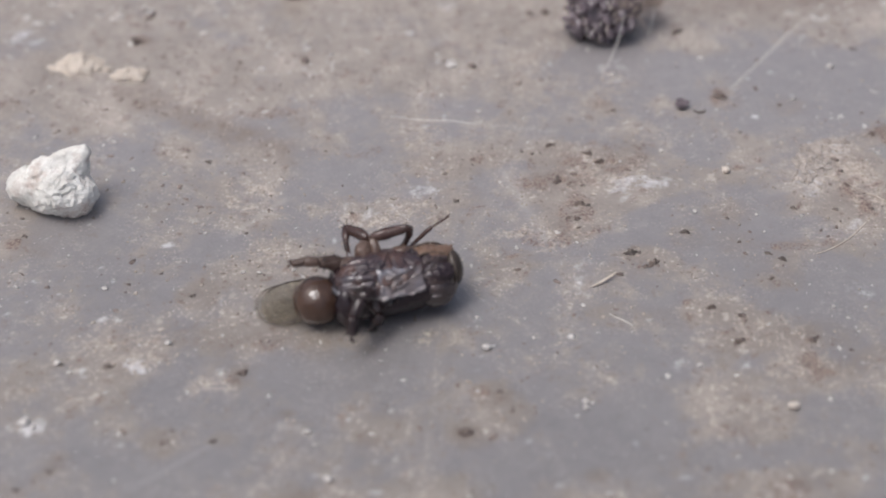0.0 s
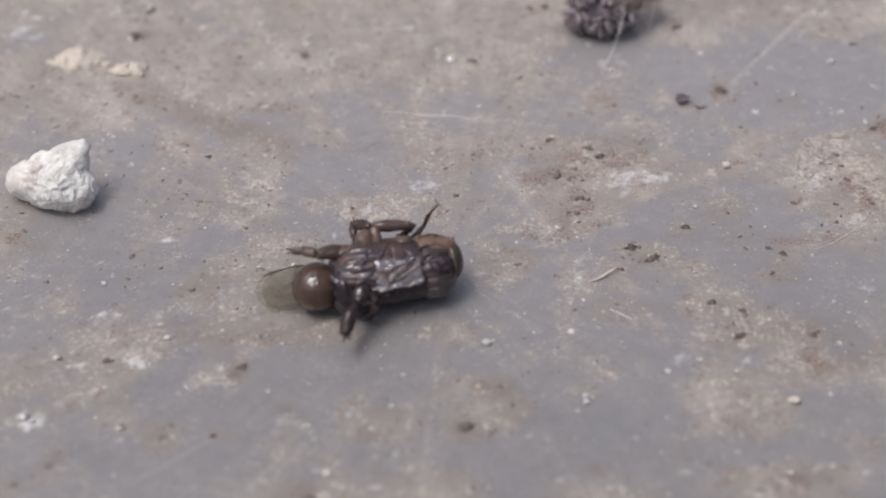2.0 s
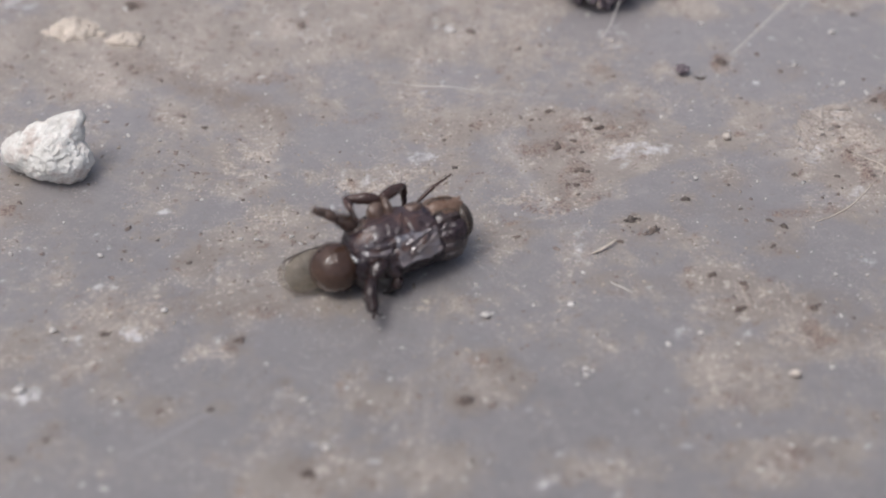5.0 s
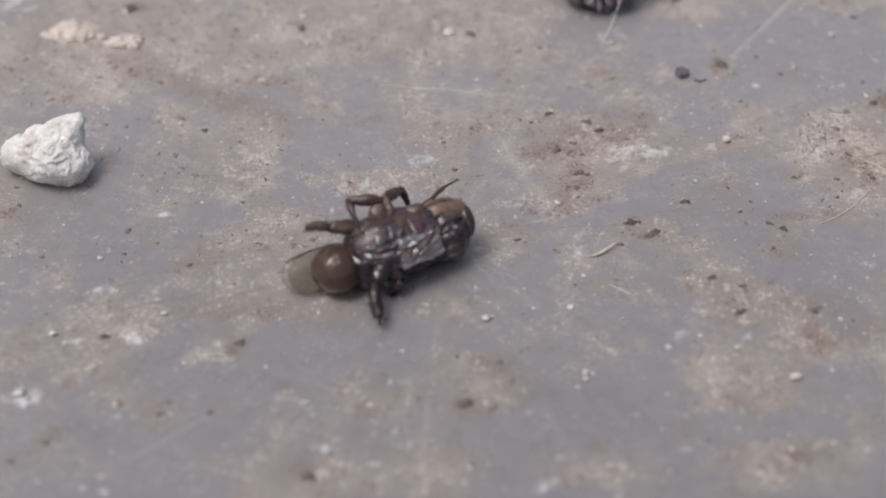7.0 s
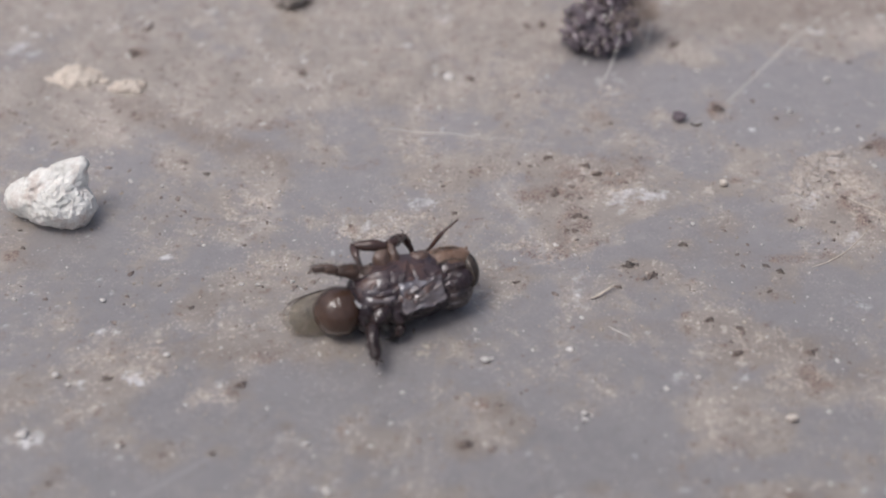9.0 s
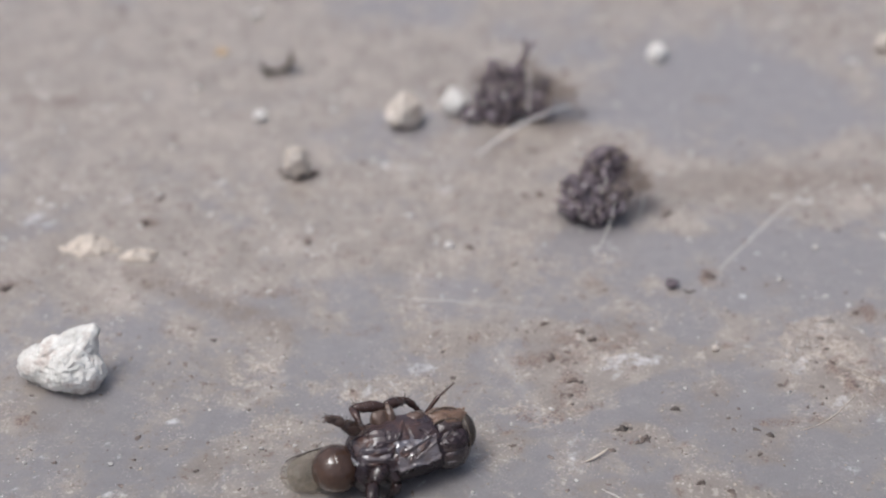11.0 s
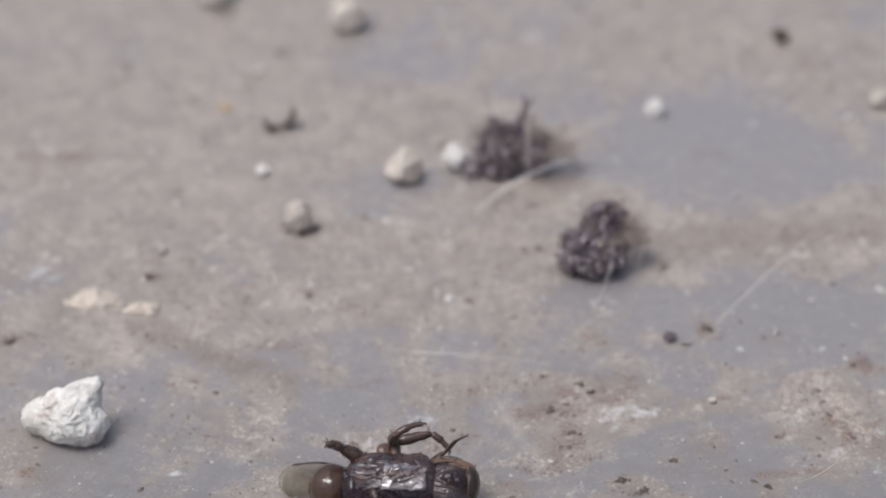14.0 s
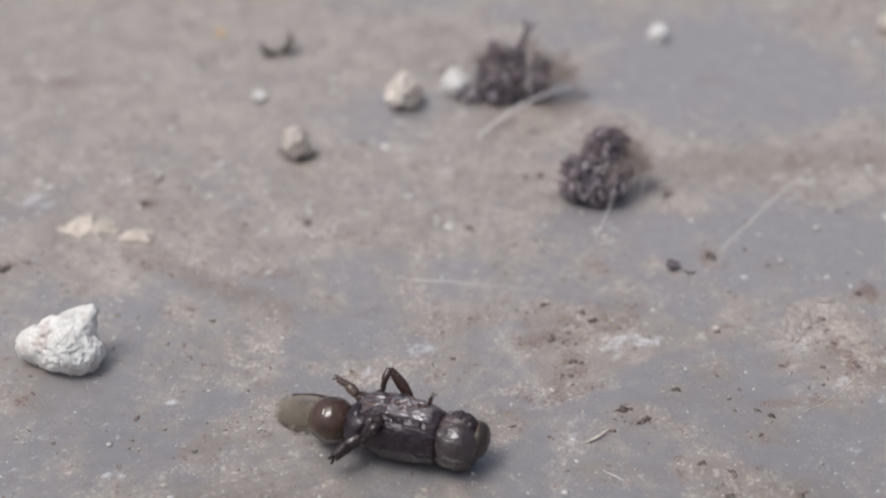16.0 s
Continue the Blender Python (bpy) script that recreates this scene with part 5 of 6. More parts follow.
def fly_body():
    bm = shell(-2.45, 3.0, TRUNK, [([(-1.2, 200), (-0.2, 205), (0.9, 190)], 0.12, -0.16), ([(0.5, 170), (0.9, 200), (0.8, 235)], 0.10, -0.2), ([(1.9, 150), (2.05, 185), (1.9, 230)], 0.1, -0.12),
                                   ([(0.9, 172), (1.15, 196), (1.1, 215)], 0.05, 0.10), ([(-0.4, 185), (-0.2, 203)], 0.05, 0.09), ([(-1.9, 160), (-1.5, 190), (-1.4, 230)], 0.08, -0.1)],
               [(-0.6, 190, 0.7, 0.6, 0.10), (1.5, 180, 0.5, 0.6, 0.12), (0.1, 215, 0.9, 0.5, 0.08)], 0.05, 2.2)
    part("thorax", bm, THORAX, FLY, "glossy thorax with seamed plates, shade in its colour")

    bm = bmesh.new()
    ball(bm, (0, 0, 0), (1.27, 1.36, 1.28), 6)
    for v in bm.verts:
        # ring seams and a blunt tip
        s = (v.co.x + 1.75) / 0.8
        d = abs(s - round(s))
        k = 1 - 0.015 * max(0, 1 - d * 14)
        v.co.y, v.co.z = v.co.y * k, v.co.z * k
    uneven(bm, 0.06, 0.7, 3.0)
    for v in bm.verts:
        v.co += Vector((-2.92, -0.02, -0.27))
    abdomen = part("abdomen", bm, ABDOMEN, FLY, "smooth glossy reddish-brown abdomen")

    # the broad purple-brown plate of the underside, creased, with a collar at its rear edge
    hem_x, hem_a = (np.array(c, float) for c in zip(*(COLLAR[1:] + HEM)))

    def tuck(x, a):
        edge = np.interp(x, hem_x, hem_a)
        return 0.34 * np.maximum(np.maximum(fade(a, edge - 3, edge + 7), 1 - fade(a, 44, 62)), np.maximum(1 - fade(x, -2.25, -1.95), fade(x, 2.35, 2.7)))

    grow = [(x, w + 0.07, h + 0.07) for x, w, h in TRUNK]
    ridges = [(HEM, 0.09, 0.13), ([(-2.0, 124), (-1.2, 130), (-0.44, 131), (0.3, 121)], 0.06, 0.10), ([(-1.8, 127), (-1.1, 108)], 0.06, 0.10),
              ([(-1.04, 121), (-0.4, 117), (0.15, 117), (0.5, 104), (0.86, 84)], 0.07, 0.13), ([(0.65, 152), (1.2, 141), (1.93, 126)], 0.06, 0.14),
              ([(0.2, 137), (0.42, 129), (0.68, 133), (0.66, 142), (0.4, 145), (0.2, 139)], 0.055, 0.12), ([(1.1, 118), (1.5, 124), (2.2, 112)], 0.06, 0.12),
              ([(-0.3, 148), (0.1, 150), (0.45, 143)], 0.05, 0.09), ([(-1.5, 148), (-1.0, 152), (-0.5, 146)], 0.06, 0.09), ([(1.0, 100), (1.7, 95), (2.3, 92)], 0.07, 0.10),
              ([(-1.3, 88), (-0.4, 92), (0.3, 84)], 0.07, 0.09), ([(1.3, 150), (1.7, 140)], 0.05, 0.1),
              ([(-0.9, 138), (-0.2, 140), (0.1, 131)], 0.08, -0.13), ([(0.9, 92), (0.95, 120), (0.9, 150)], 0.08, -0.16), ([(-0.2, 100), (-0.3, 112)], 0.08, -0.12), ([(1.6, 108), (1.9, 120)], 0.09, -0.14)]
    bm = shell(-2.3, 2.75, grow, ridges, [(-0.5, 108, 0.9, 0.6, 0.10), (0.9, 110, 0.6, 0.5, 0.08), (1.5, 130, 0.5, 0.4, 0.08), (-1.2, 140, 0.6, 0.5, 0.06)], 0.05, 4.4,
               (40, 190), (230, 220), tuck, 1.7)
    part("sternal_plate", bm, LOBE, FLY, "creased purple-brown plate of the underside")

    # the polished double edge behind the plate
    for shift, wide, mat in ((0.0, 0.085, SHEENSKIN), (-0.17, 0.11, BELLY)):
        bm = bmesh.new()
        pts = []
        for i in range(21):
            u = i / 20
            x = np.interp(u, (0, 0.35, 0.7, 1), [p[0] for p in COLLAR]) + shift
            a = radians(np.interp(u, (0, 0.35, 0.7, 1), [p[1] for p in COLLAR]) + 3)
            r = np.interp(x, [p[0] for p in TRUNK], [p[1] for p in TRUNK]) + 0.04
            pts.append((x, r * math.cos(a), 0.93 * r * math.sin(a)))
        tube(bm, pts, [wide * (0.4 + 0.6 * math.sin(math.pi * i / 20)) for i in range(21)], 8)
        part("waist_band", bm, mat, FLY, "polished dark band behind the underside plate")
    # skin patches lightened where the sky gleams on them: length range, angle range, folds
    for x0, x1, a0, a1, folds, seed, fine in ((-1.95, -0.15, 106, 153, [([(-1.8, 118), (-1.0, 124), (-0.3, 128)], 0.12, 0.12), ([(-1.6, 138), (-0.9, 142), (-0.4, 140)], 0.1, 0.1), ([(-1.3, 110), (-0.5, 114)], 0.1, 0.1)], 6.3, 1.6),
                                              (-0.1, 2.5, 112, 173, [([(0.1, 168), (0.9, 163), (1.6, 168), (2.3, 160)], 0.08, 0.14), ([(0.3, 176), (1.2, 173), (2.2, 172)], 0.07, -0.12), ([(0.4, 150), (1.0, 143), (1.7, 134)], 0.07, 0.14), ([(0.5, 136), (1.2, 130), (2.0, 122)], 0.07, 0.14), ([(1.0, 152), (1.5, 145), (2.2, 134)], 0.06, 0.12), ([(0.7, 124), (1.1, 140)], 0.06, 0.1)], 8.1, 1.1)):
        lift = 0.10 if x0 < -1 else 0.16

        def rim(x, a, x0=x0, x1=x1, a0=a0, a1=a1):
            gap = np.minimum(np.minimum(x - x0, x1 - x) * 1.5, np.minimum(a - a0, a1 - a) * 0.045)
            return 0.3 * (1 - fade(gap + 0.5 * (clouds(x + 20, a * 0.03 + 20, 0.4, int(seed * 10), 2) - 0.5), 0.05, 0.35))

        bm = shell(x0, x1, [(x, w + lift, h + lift) for x, w, h in TRUNK], folds, [], 0.07, seed, (a0, a1), (120, 120), rim, fine)
        part("sternal_skin", bm, SHEENSKIN if x0 > -1 else DAMP, FLY, "crumpled skin of the underside, lightened for sheen")
    # wet folded skin between the plate and the head
    for k, (c, r, turn) in enumerate((((1.95, -0.95, 0.95), (0.5, 0.34, 0.34), (0.3, 0.35, 0.5)), ((-0.35, -1.52, 0.25), (0.5, 0.3, 0.36), (0.1, 0.1, -0.2)), ((0.35, -1.62, -0.05), (0.3, 0.22, 0.4), (0.3, 0.25, 0.2)))):
        bm = bmesh.new()
        ball(bm, (0, 0, 0), (1, 1, 1), 5)
        g = np.random.default_rng(60 + k)
        planes = [(Vector((g.normal() * 0.6, g.normal() - 0.7, g.normal() + 0.6)).normalized(), g.uniform(0.74, 0.93)) for _ in range(22)]
        spin = Euler(turn).to_matrix()
        for v in bm.verts:
            p = v.co.copy()
            for d, q in planes:
                p -= d * max(0, p.dot(d) - q) * 0.95
            fold = noise.ridged_multi_fractal(Vector((p.x * 0.5 + p.z * 0.4, p.y * 1.2, p.z * 1.2 + 3 * k)), 1.0, 2.0, 2, 1.0, 2.0)
            p += v.co * 0.11 * (fold - 1)
            v.co = spin @ Vector((p.x * r[0], p.y * r[1], p.z * r[2])) + Vector(c)
        part("pleural_skin", bm, SHEENSKIN if k == 0 else BELLY, FLY, "crumpled shiny grey skin")

    bm = bmesh.new()
    spots = []
    r = np.random.default_rng(5)
    for _ in range(150):
        d = Vector(r.normal(0, 1, 3)).normalized()
        spots.append(((d.x * 2.15, d.y * 1.66, d.z * 1.5), d))
    hairs(bm, spots, 0.34, 0.014, 0.35, 6)
    for _ in range(60):
        d = Vector((-abs(r.normal(0, 1)), r.normal(0, 1), r.normal(0, 1))).normalized()
        spots.append(((d.x * 1.24 - 2.92, d.y * 1.3 - 0.02, d.z * 1.22 - 0.27), d))
    hairs(bm, spots[150:], 0.2, 0.009, 0.4, 7)
    tagged(part("bristles", bm, BRISTLE, FLY, "short black body bristles"), kind="stuff")
    return abdomen


def fly_head():
    snout = [(1.9, 1.2, 1.1), (2.3, 1.5, 1.36), (2.8, 1.62, 1.46), (3.3, 1.6, 1.44), (3.7, 1.42, 1.3), (4.0, 1.1, 1.0), (4.2, 0.6, 0.55), (4.3, 0.02, 0.02)]
    bm = shell(1.9, 4.3, snout, [([(2.2, 128), (2.6, 122), (3.1, 119), (3.8, 117)], 0.10, -0.18), ([(2.4, 160), (2.9, 163), (3.5, 168)], 0.07, -0.12), ([(2.3, 140), (2.7, 146), (3.2, 158), (3.7, 166)], 0.06, 0.12),
                                 ([(2.35, 118), (3.0, 110), (3.8, 108)], 0.06, 0.1), ([(2.5, 190), (3.2, 196), (3.9, 190)], 0.06, 0.09)], [], 0.07, 7.1, steps=(120, 200))
    head = part("head", bm, CHEEK, FLY, "purple-brown wrinkled head")
    bm = bmesh.new()
    ball(bm, (3.02, -0.58, -0.26), (1.22, 1.10, 1.14), 6, 0.07, 1.5, 9.0)
    part("near_eye", bm, NEAREYE, head, "smooth dull purple-brown compound eye")
    bm = bmesh.new()
    ball(bm, (3.18, -1.06, 0.74), (0.70, 0.50, 0.50), 5, 0.26, 1.4, 2.0)
    ball(bm, (3.62, -0.88, 0.66), (0.42, 0.48, 0.48), 4, 0.15, 1.3, 6.0)
    part("mouth", bm, THORAX, head, "glossy black mouth hollow")
    bm = bmesh.new()
    ball(bm, (4.12, -0.12, 0.32), (0.55, 0.92, 0.98), 5, 0.02, 1.5, 3.0)
    part("eye", bm, OLIVE, head, "dull olive-black compound eye")
    bm = bmesh.new()
    tube(bm, [(4.04 + 0.05 * math.cos(2 * a), -0.12 + 0.95 * math.cos(a), 0.32 + 1.01 * math.sin(a)) for a in (2 * math.pi * k / 60 for k in range(61))],
         [0.035 + 0.03 * noise.noise(Vector((k * 0.35, 0, 4))) for k in range(61)], 7)
    part("eye_margin", bm, RIM, head, "pale rim round the eye")
    # tan cheek on the far side, with the folded mouth edge over it
    bm = bmesh.new()
    ball(bm, (2.98, 0.28, 1.0), (1.28, 0.82, 0.60), 5, 0.16, 1.6, 4.0)
    ball(bm, (3.88, 0.32, 0.95), (0.46, 0.55, 0.45), 4, 0.2, 1.6, 5.0)
    part("face", bm, FACE, head, "tan bulging face and mouth edge")
    bm = bmesh.new()
    tube(bm, arc((2.1, -0.28, 1.42), (3.9, -0.2, 1.22), (0, 0.1, 0.2), 12), [0.03] + [0.05 + 0.02 * math.sin(2.3 * k) for k in range(11)] + [0.02], 7)
    tube(bm, arc((2.2, 0.5, 1.5), (3.9, 0.55, 1.32), (0, 0.1, 0.2), 12), [0.03] + [0.045 + 0.015 * math.sin(1.9 * k) for k in range(11)] + [0.02], 7)
    part("mouth_fold", bm, RIM, head, "pale folds of the mouth parts")
    bm = bmesh.new()
    for k, (p, q, bow, wide) in enumerate((((2.35, -1.05, 0.98), (3.1, -0.72, 1.22), (0.0, -0.1, 0.15), 0.06), ((2.25, -1.2, 0.7), (2.9, -0.95, 1.05), (0.05, -0.12, 0.1), 0.07),
                                           ((2.5, -1.45, 0.3), (3.5, -1.35, 0.25), (0.0, -0.12, 0.12), 0.055), ((2.6, -1.62, -0.15), (3.5, -1.5, -0.1), (0.0, -0.1, 0.0), 0.045))):
        tube(bm, arc(p, q, bow, 12), [wide * (0.3 + 0.7 * math.sin(math.pi * i / 12)) * (1 + 0.5 * noise.noise(Vector((i * 0.6, k, 2)))) for i in range(13)], 8)
    part("crease", bm, SHEENSKIN, head, "raised shiny creases")
    bm = bmesh.new()
    for y in (0.3, 0.65):
        tube(bm, [(4.1, y, 1.05), (4.28, y, 1.13), (4.34, y + 0.05, 1.2)], [0.07, 0.09, 0.04], 7)
    part("antennae", bm, FACE, head, "stubby tan antennae")
    return head


WINGS = []


def wing(root, turn, lift, label):
    """A smoky wing film with a dark leading vein; its round tip reaches past the abdomen."""
    outline = []
    for k in range(37):
        u = k / 36
        if u < 0.66:
            w = 0.3 + 0.95 * math.sin(u / 0.66 * math.pi / 2)
        else:
            w = 1.25 * (max(0.0001, 1 - ((u - 0.66) / 0.34) ** 2.4)) ** 0.5
        outline.append((-4.8 * u, w * 0.92 - 0.15 * u, -w - 0.15 * u))
    bm = bmesh.new()
    grid = []
    for x, a, b in outline:
        grid.append([(x, a + (b - a) * j / 14, 0.05 * math.sin(x * 2.1 + j * 0.5) + 0.05 * noise.noise(Vector((x, j * 0.3, lift)))) for j in range(15)])
    verts = [[bm.verts.new(p) for p in row] for row in grid]
    for r0, r1 in zip(verts, verts[1:]):
        for j in range(14):
            bm.faces.new((r0[j], r0[j + 1], r1[j + 1], r1[j]))
    bmesh.ops.solidify(bm, geom=bm.faces[:], thickness=0.008)
    m = Matrix.Translation(root) @ Euler(turn).to_matrix().to_4x4()
    bmesh.ops.transform(bm, matrix=m, verts=bm.verts)
    film = part("wing", bm, WING, FLY, label)
    WINGS.append(film)
    bm = bmesh.new()
    ways = [([(row[0]) for row in grid[:33]], 0.075), ([row[3] for row in grid[:30]], 0.013), ([row[6] for row in grid[:31]], 0.011),
            ([row[10] for row in grid[:30]], 0.010), ([row[14] for row in grid[6:34]], 0.028), ([grid[-1][0]] + [row[0] for row in grid[:-6:-1]], 0.02), (grid[12][3:7], 0.009), (grid[19][6:11], 0.009)]
    for pts, radius in ways:
        tube(bm, pts, [radius * (1 - 0.6 * k / len(pts)) for k in range(len(pts))], 5)
    bmesh.ops.transform(bm, matrix=m, verts=bm.verts)
    part("vein", bm, VEIN, film, "dark leading edge and veins")


def leg(name, femur, tibia, thick, label, splay=0.0, foot=1.0, mat=LEG):
    """A leg in two moving pieces: the thigh, and the shin with its jointed foot."""
    r = np.random.default_rng(len(name) + int(femur * 100))
    bm = bmesh.new()
    tube(bm, [(femur * k / 20, 0, 0) for k in range(21)], [thick * np.interp(k / 20, (0, 0.06, 0.2, 0.4, 0.6, 0.8, 0.93, 1.0), (0.55, 0.9, 1.15, 1.25, 1.15, 0.95, 0.8, 0.5)) for k in range(21)], 14)
    spots = [((femur * u, 0, 0), (0.3, math.cos(a), math.sin(a))) for u, a in zip(r.uniform(0.1, 1, 60), r.uniform(0, 6.28, 60))]
    for v in bm.verts:
        v.co += noise.noise_vector(v.co * 2.6 + Vector((femur, thick * 30, 0))) * thick * 0.22
    thigh = part(name, bm, mat, FLY, label)
    bm = bmesh.new()
    hairs(bm, spots, thick * 2.2, thick * 0.07, 0.2, 3)
    tagged(part("bristles", bm, BRISTLE, thigh, "short black leg bristles"), kind="stuff")
    bm = bmesh.new()
    n = 0.56
    ways = [(u, 0.0, k) for u, k in ((0, 0.5), (0.04, 0.75), (0.15, 0.8), (0.3, 0.85), (0.45, 0.9), (n - 0.02, 0.75))]
    z = 0.0
    for k in range(5):
        # each foot joint swells and is pinched at its ends
        a, b = n + (1 - n) * k / 5, n + (1 - n) * (k + 1) / 5
        w = foot * (0.5 - 0.03 * k)
        ways += [(a + 0.01, z, w * 0.6), (a * 0.6 + b * 0.4, z - splay * 0.02, w), (b - 0.01, z - splay * 0.05, w * 0.85)]
        z -= splay * 0.05
    tube(bm, [(tibia * u, 0.02 * math.sin(u * 5), h) for u, h, k in ways], [thick * k for u, h, k in ways], 9)
    for s in (-1, 1):
        tube(bm, arc((tibia, 0, z), (tibia + thick * 0.6, s * thick * 0.5, z - thick * 0.5), (0, s * 0.03, 0.04), 5), thick * 0.16, 5)
    for v in bm.verts:
        v.co += noise.noise_vector(v.co * 3.4 + Vector((tibia, 5, thick * 30))) * thick * 0.16
    shin = part("tibia", bm, mat, thigh, "thin shin with a jointed foot")
    bm = bmesh.new()
    hairs(bm, [((tibia * u, 0, -0.04 * u), (0.6, math.cos(a), math.sin(a))) for u, a in zip(r.uniform(0.05, 0.98, 70), r.uniform(0, 6.28, 70))], thick * 1.0, thick * 0.06, 0.25, 4)
    tagged(part("bristles", bm, BRISTLE, shin, "short black leg bristles"), kind="stuff")
    shin.location = (femur * MM, 0, 0)
    return thigh, shin


ABDOMEN_PART = fly_body()
HEAD = fly_head()
wing((-0.9, 0.8, -0.55), (radians(22), radians(-5), radians(-2)), 0.3, "smoky see-through wing reaching past the abdomen")
wing((-1.2, 0.95, -0.7), (radians(14), radians(-4), radians(-3)), 1.7, "smoky see-through wing lying against the ground")

LEGS = {
    "front_far": ((2.0, 0.9, 0.9), 1.5, 2.2, 0.14, "front_leg", "thin pale-tipped leg stretched out past the head"),
    "mid_far": ((0.25, 1.4, 2.0), 2.1, 1.3, 0.24, "middle_leg", "bent brown leg raised in an arch"),
    "hind_far": ((0.15, 1.35, 2.0), 1.75, 1.6, 0.245, "hind_leg", "bent brown leg raised above the thorax"),
    "hind_side": ((-1.4, 0.8, 1.15), 1.6, 1.35, 0.32, "hind_leg", "thick brown leg reaching over the abdomen"),
    "near": ((-0.6, -1.2, 0.4), 1.4, 1.9, 0.42, "middle_leg", "dark glossy leg braced on the sheet"),
}
# seconds, place, heading and roll of the body
BODY_ROWS = [
    (0, -3.58, -2.57, 15.05, -7.00), (0.5, -3.91, -2.72, 9.14, -6.00), (1, -3.85, -2.33, 7.27, -5.00),
    (1.5, -3.82, -2.13, 7.38, -4.00), (2, -3.62, -2.11, 11.17, -4.00), (2.5, -3.25, -2.43, 15.21, -3.00),
    (3, -3.08, -2.25, 16.60, -2.00), (3.5, -3.11, -2.21, 17.63, 1.00), (4, -2.83, -1.99, 22.73, 7.00),
    (6.5, -2.96, -1.87, 24.77, 8.00), (7, -2.78, -1.80, 24.29, 9.00), (7.5, -2.71, -1.94, 25.96, 8.00),
    (8, -2.65, -2.00, 24.38, 8.00), (8.5, -2.72, -2.03, 19.07, 8.00), (9, -2.62, -2.06, 20.50, 7.00),
    (9.5, -2.56, -2.29, 22.39, 7.00), (12, -2.99, -1.45, 10.15, 3.00), (12.5, -3.08, -1.99, 2.30, 1.00),
    (13, -3.11, -0.74, -3.35, -14.00), (13.5, -3.18, 0.09, -3.24, -20.00), (14, -2.98, -0.36, -5.27, -24.00),
    (14.5, -2.99, -0.42, -7.47, -32.00), (15, -2.56, -0.79, -19.56, -42.00), (15.5, -2.41, -0.73, -22.67, -48.00),
    (16, -2.57, -1.46, -17.81, -52.00),
]
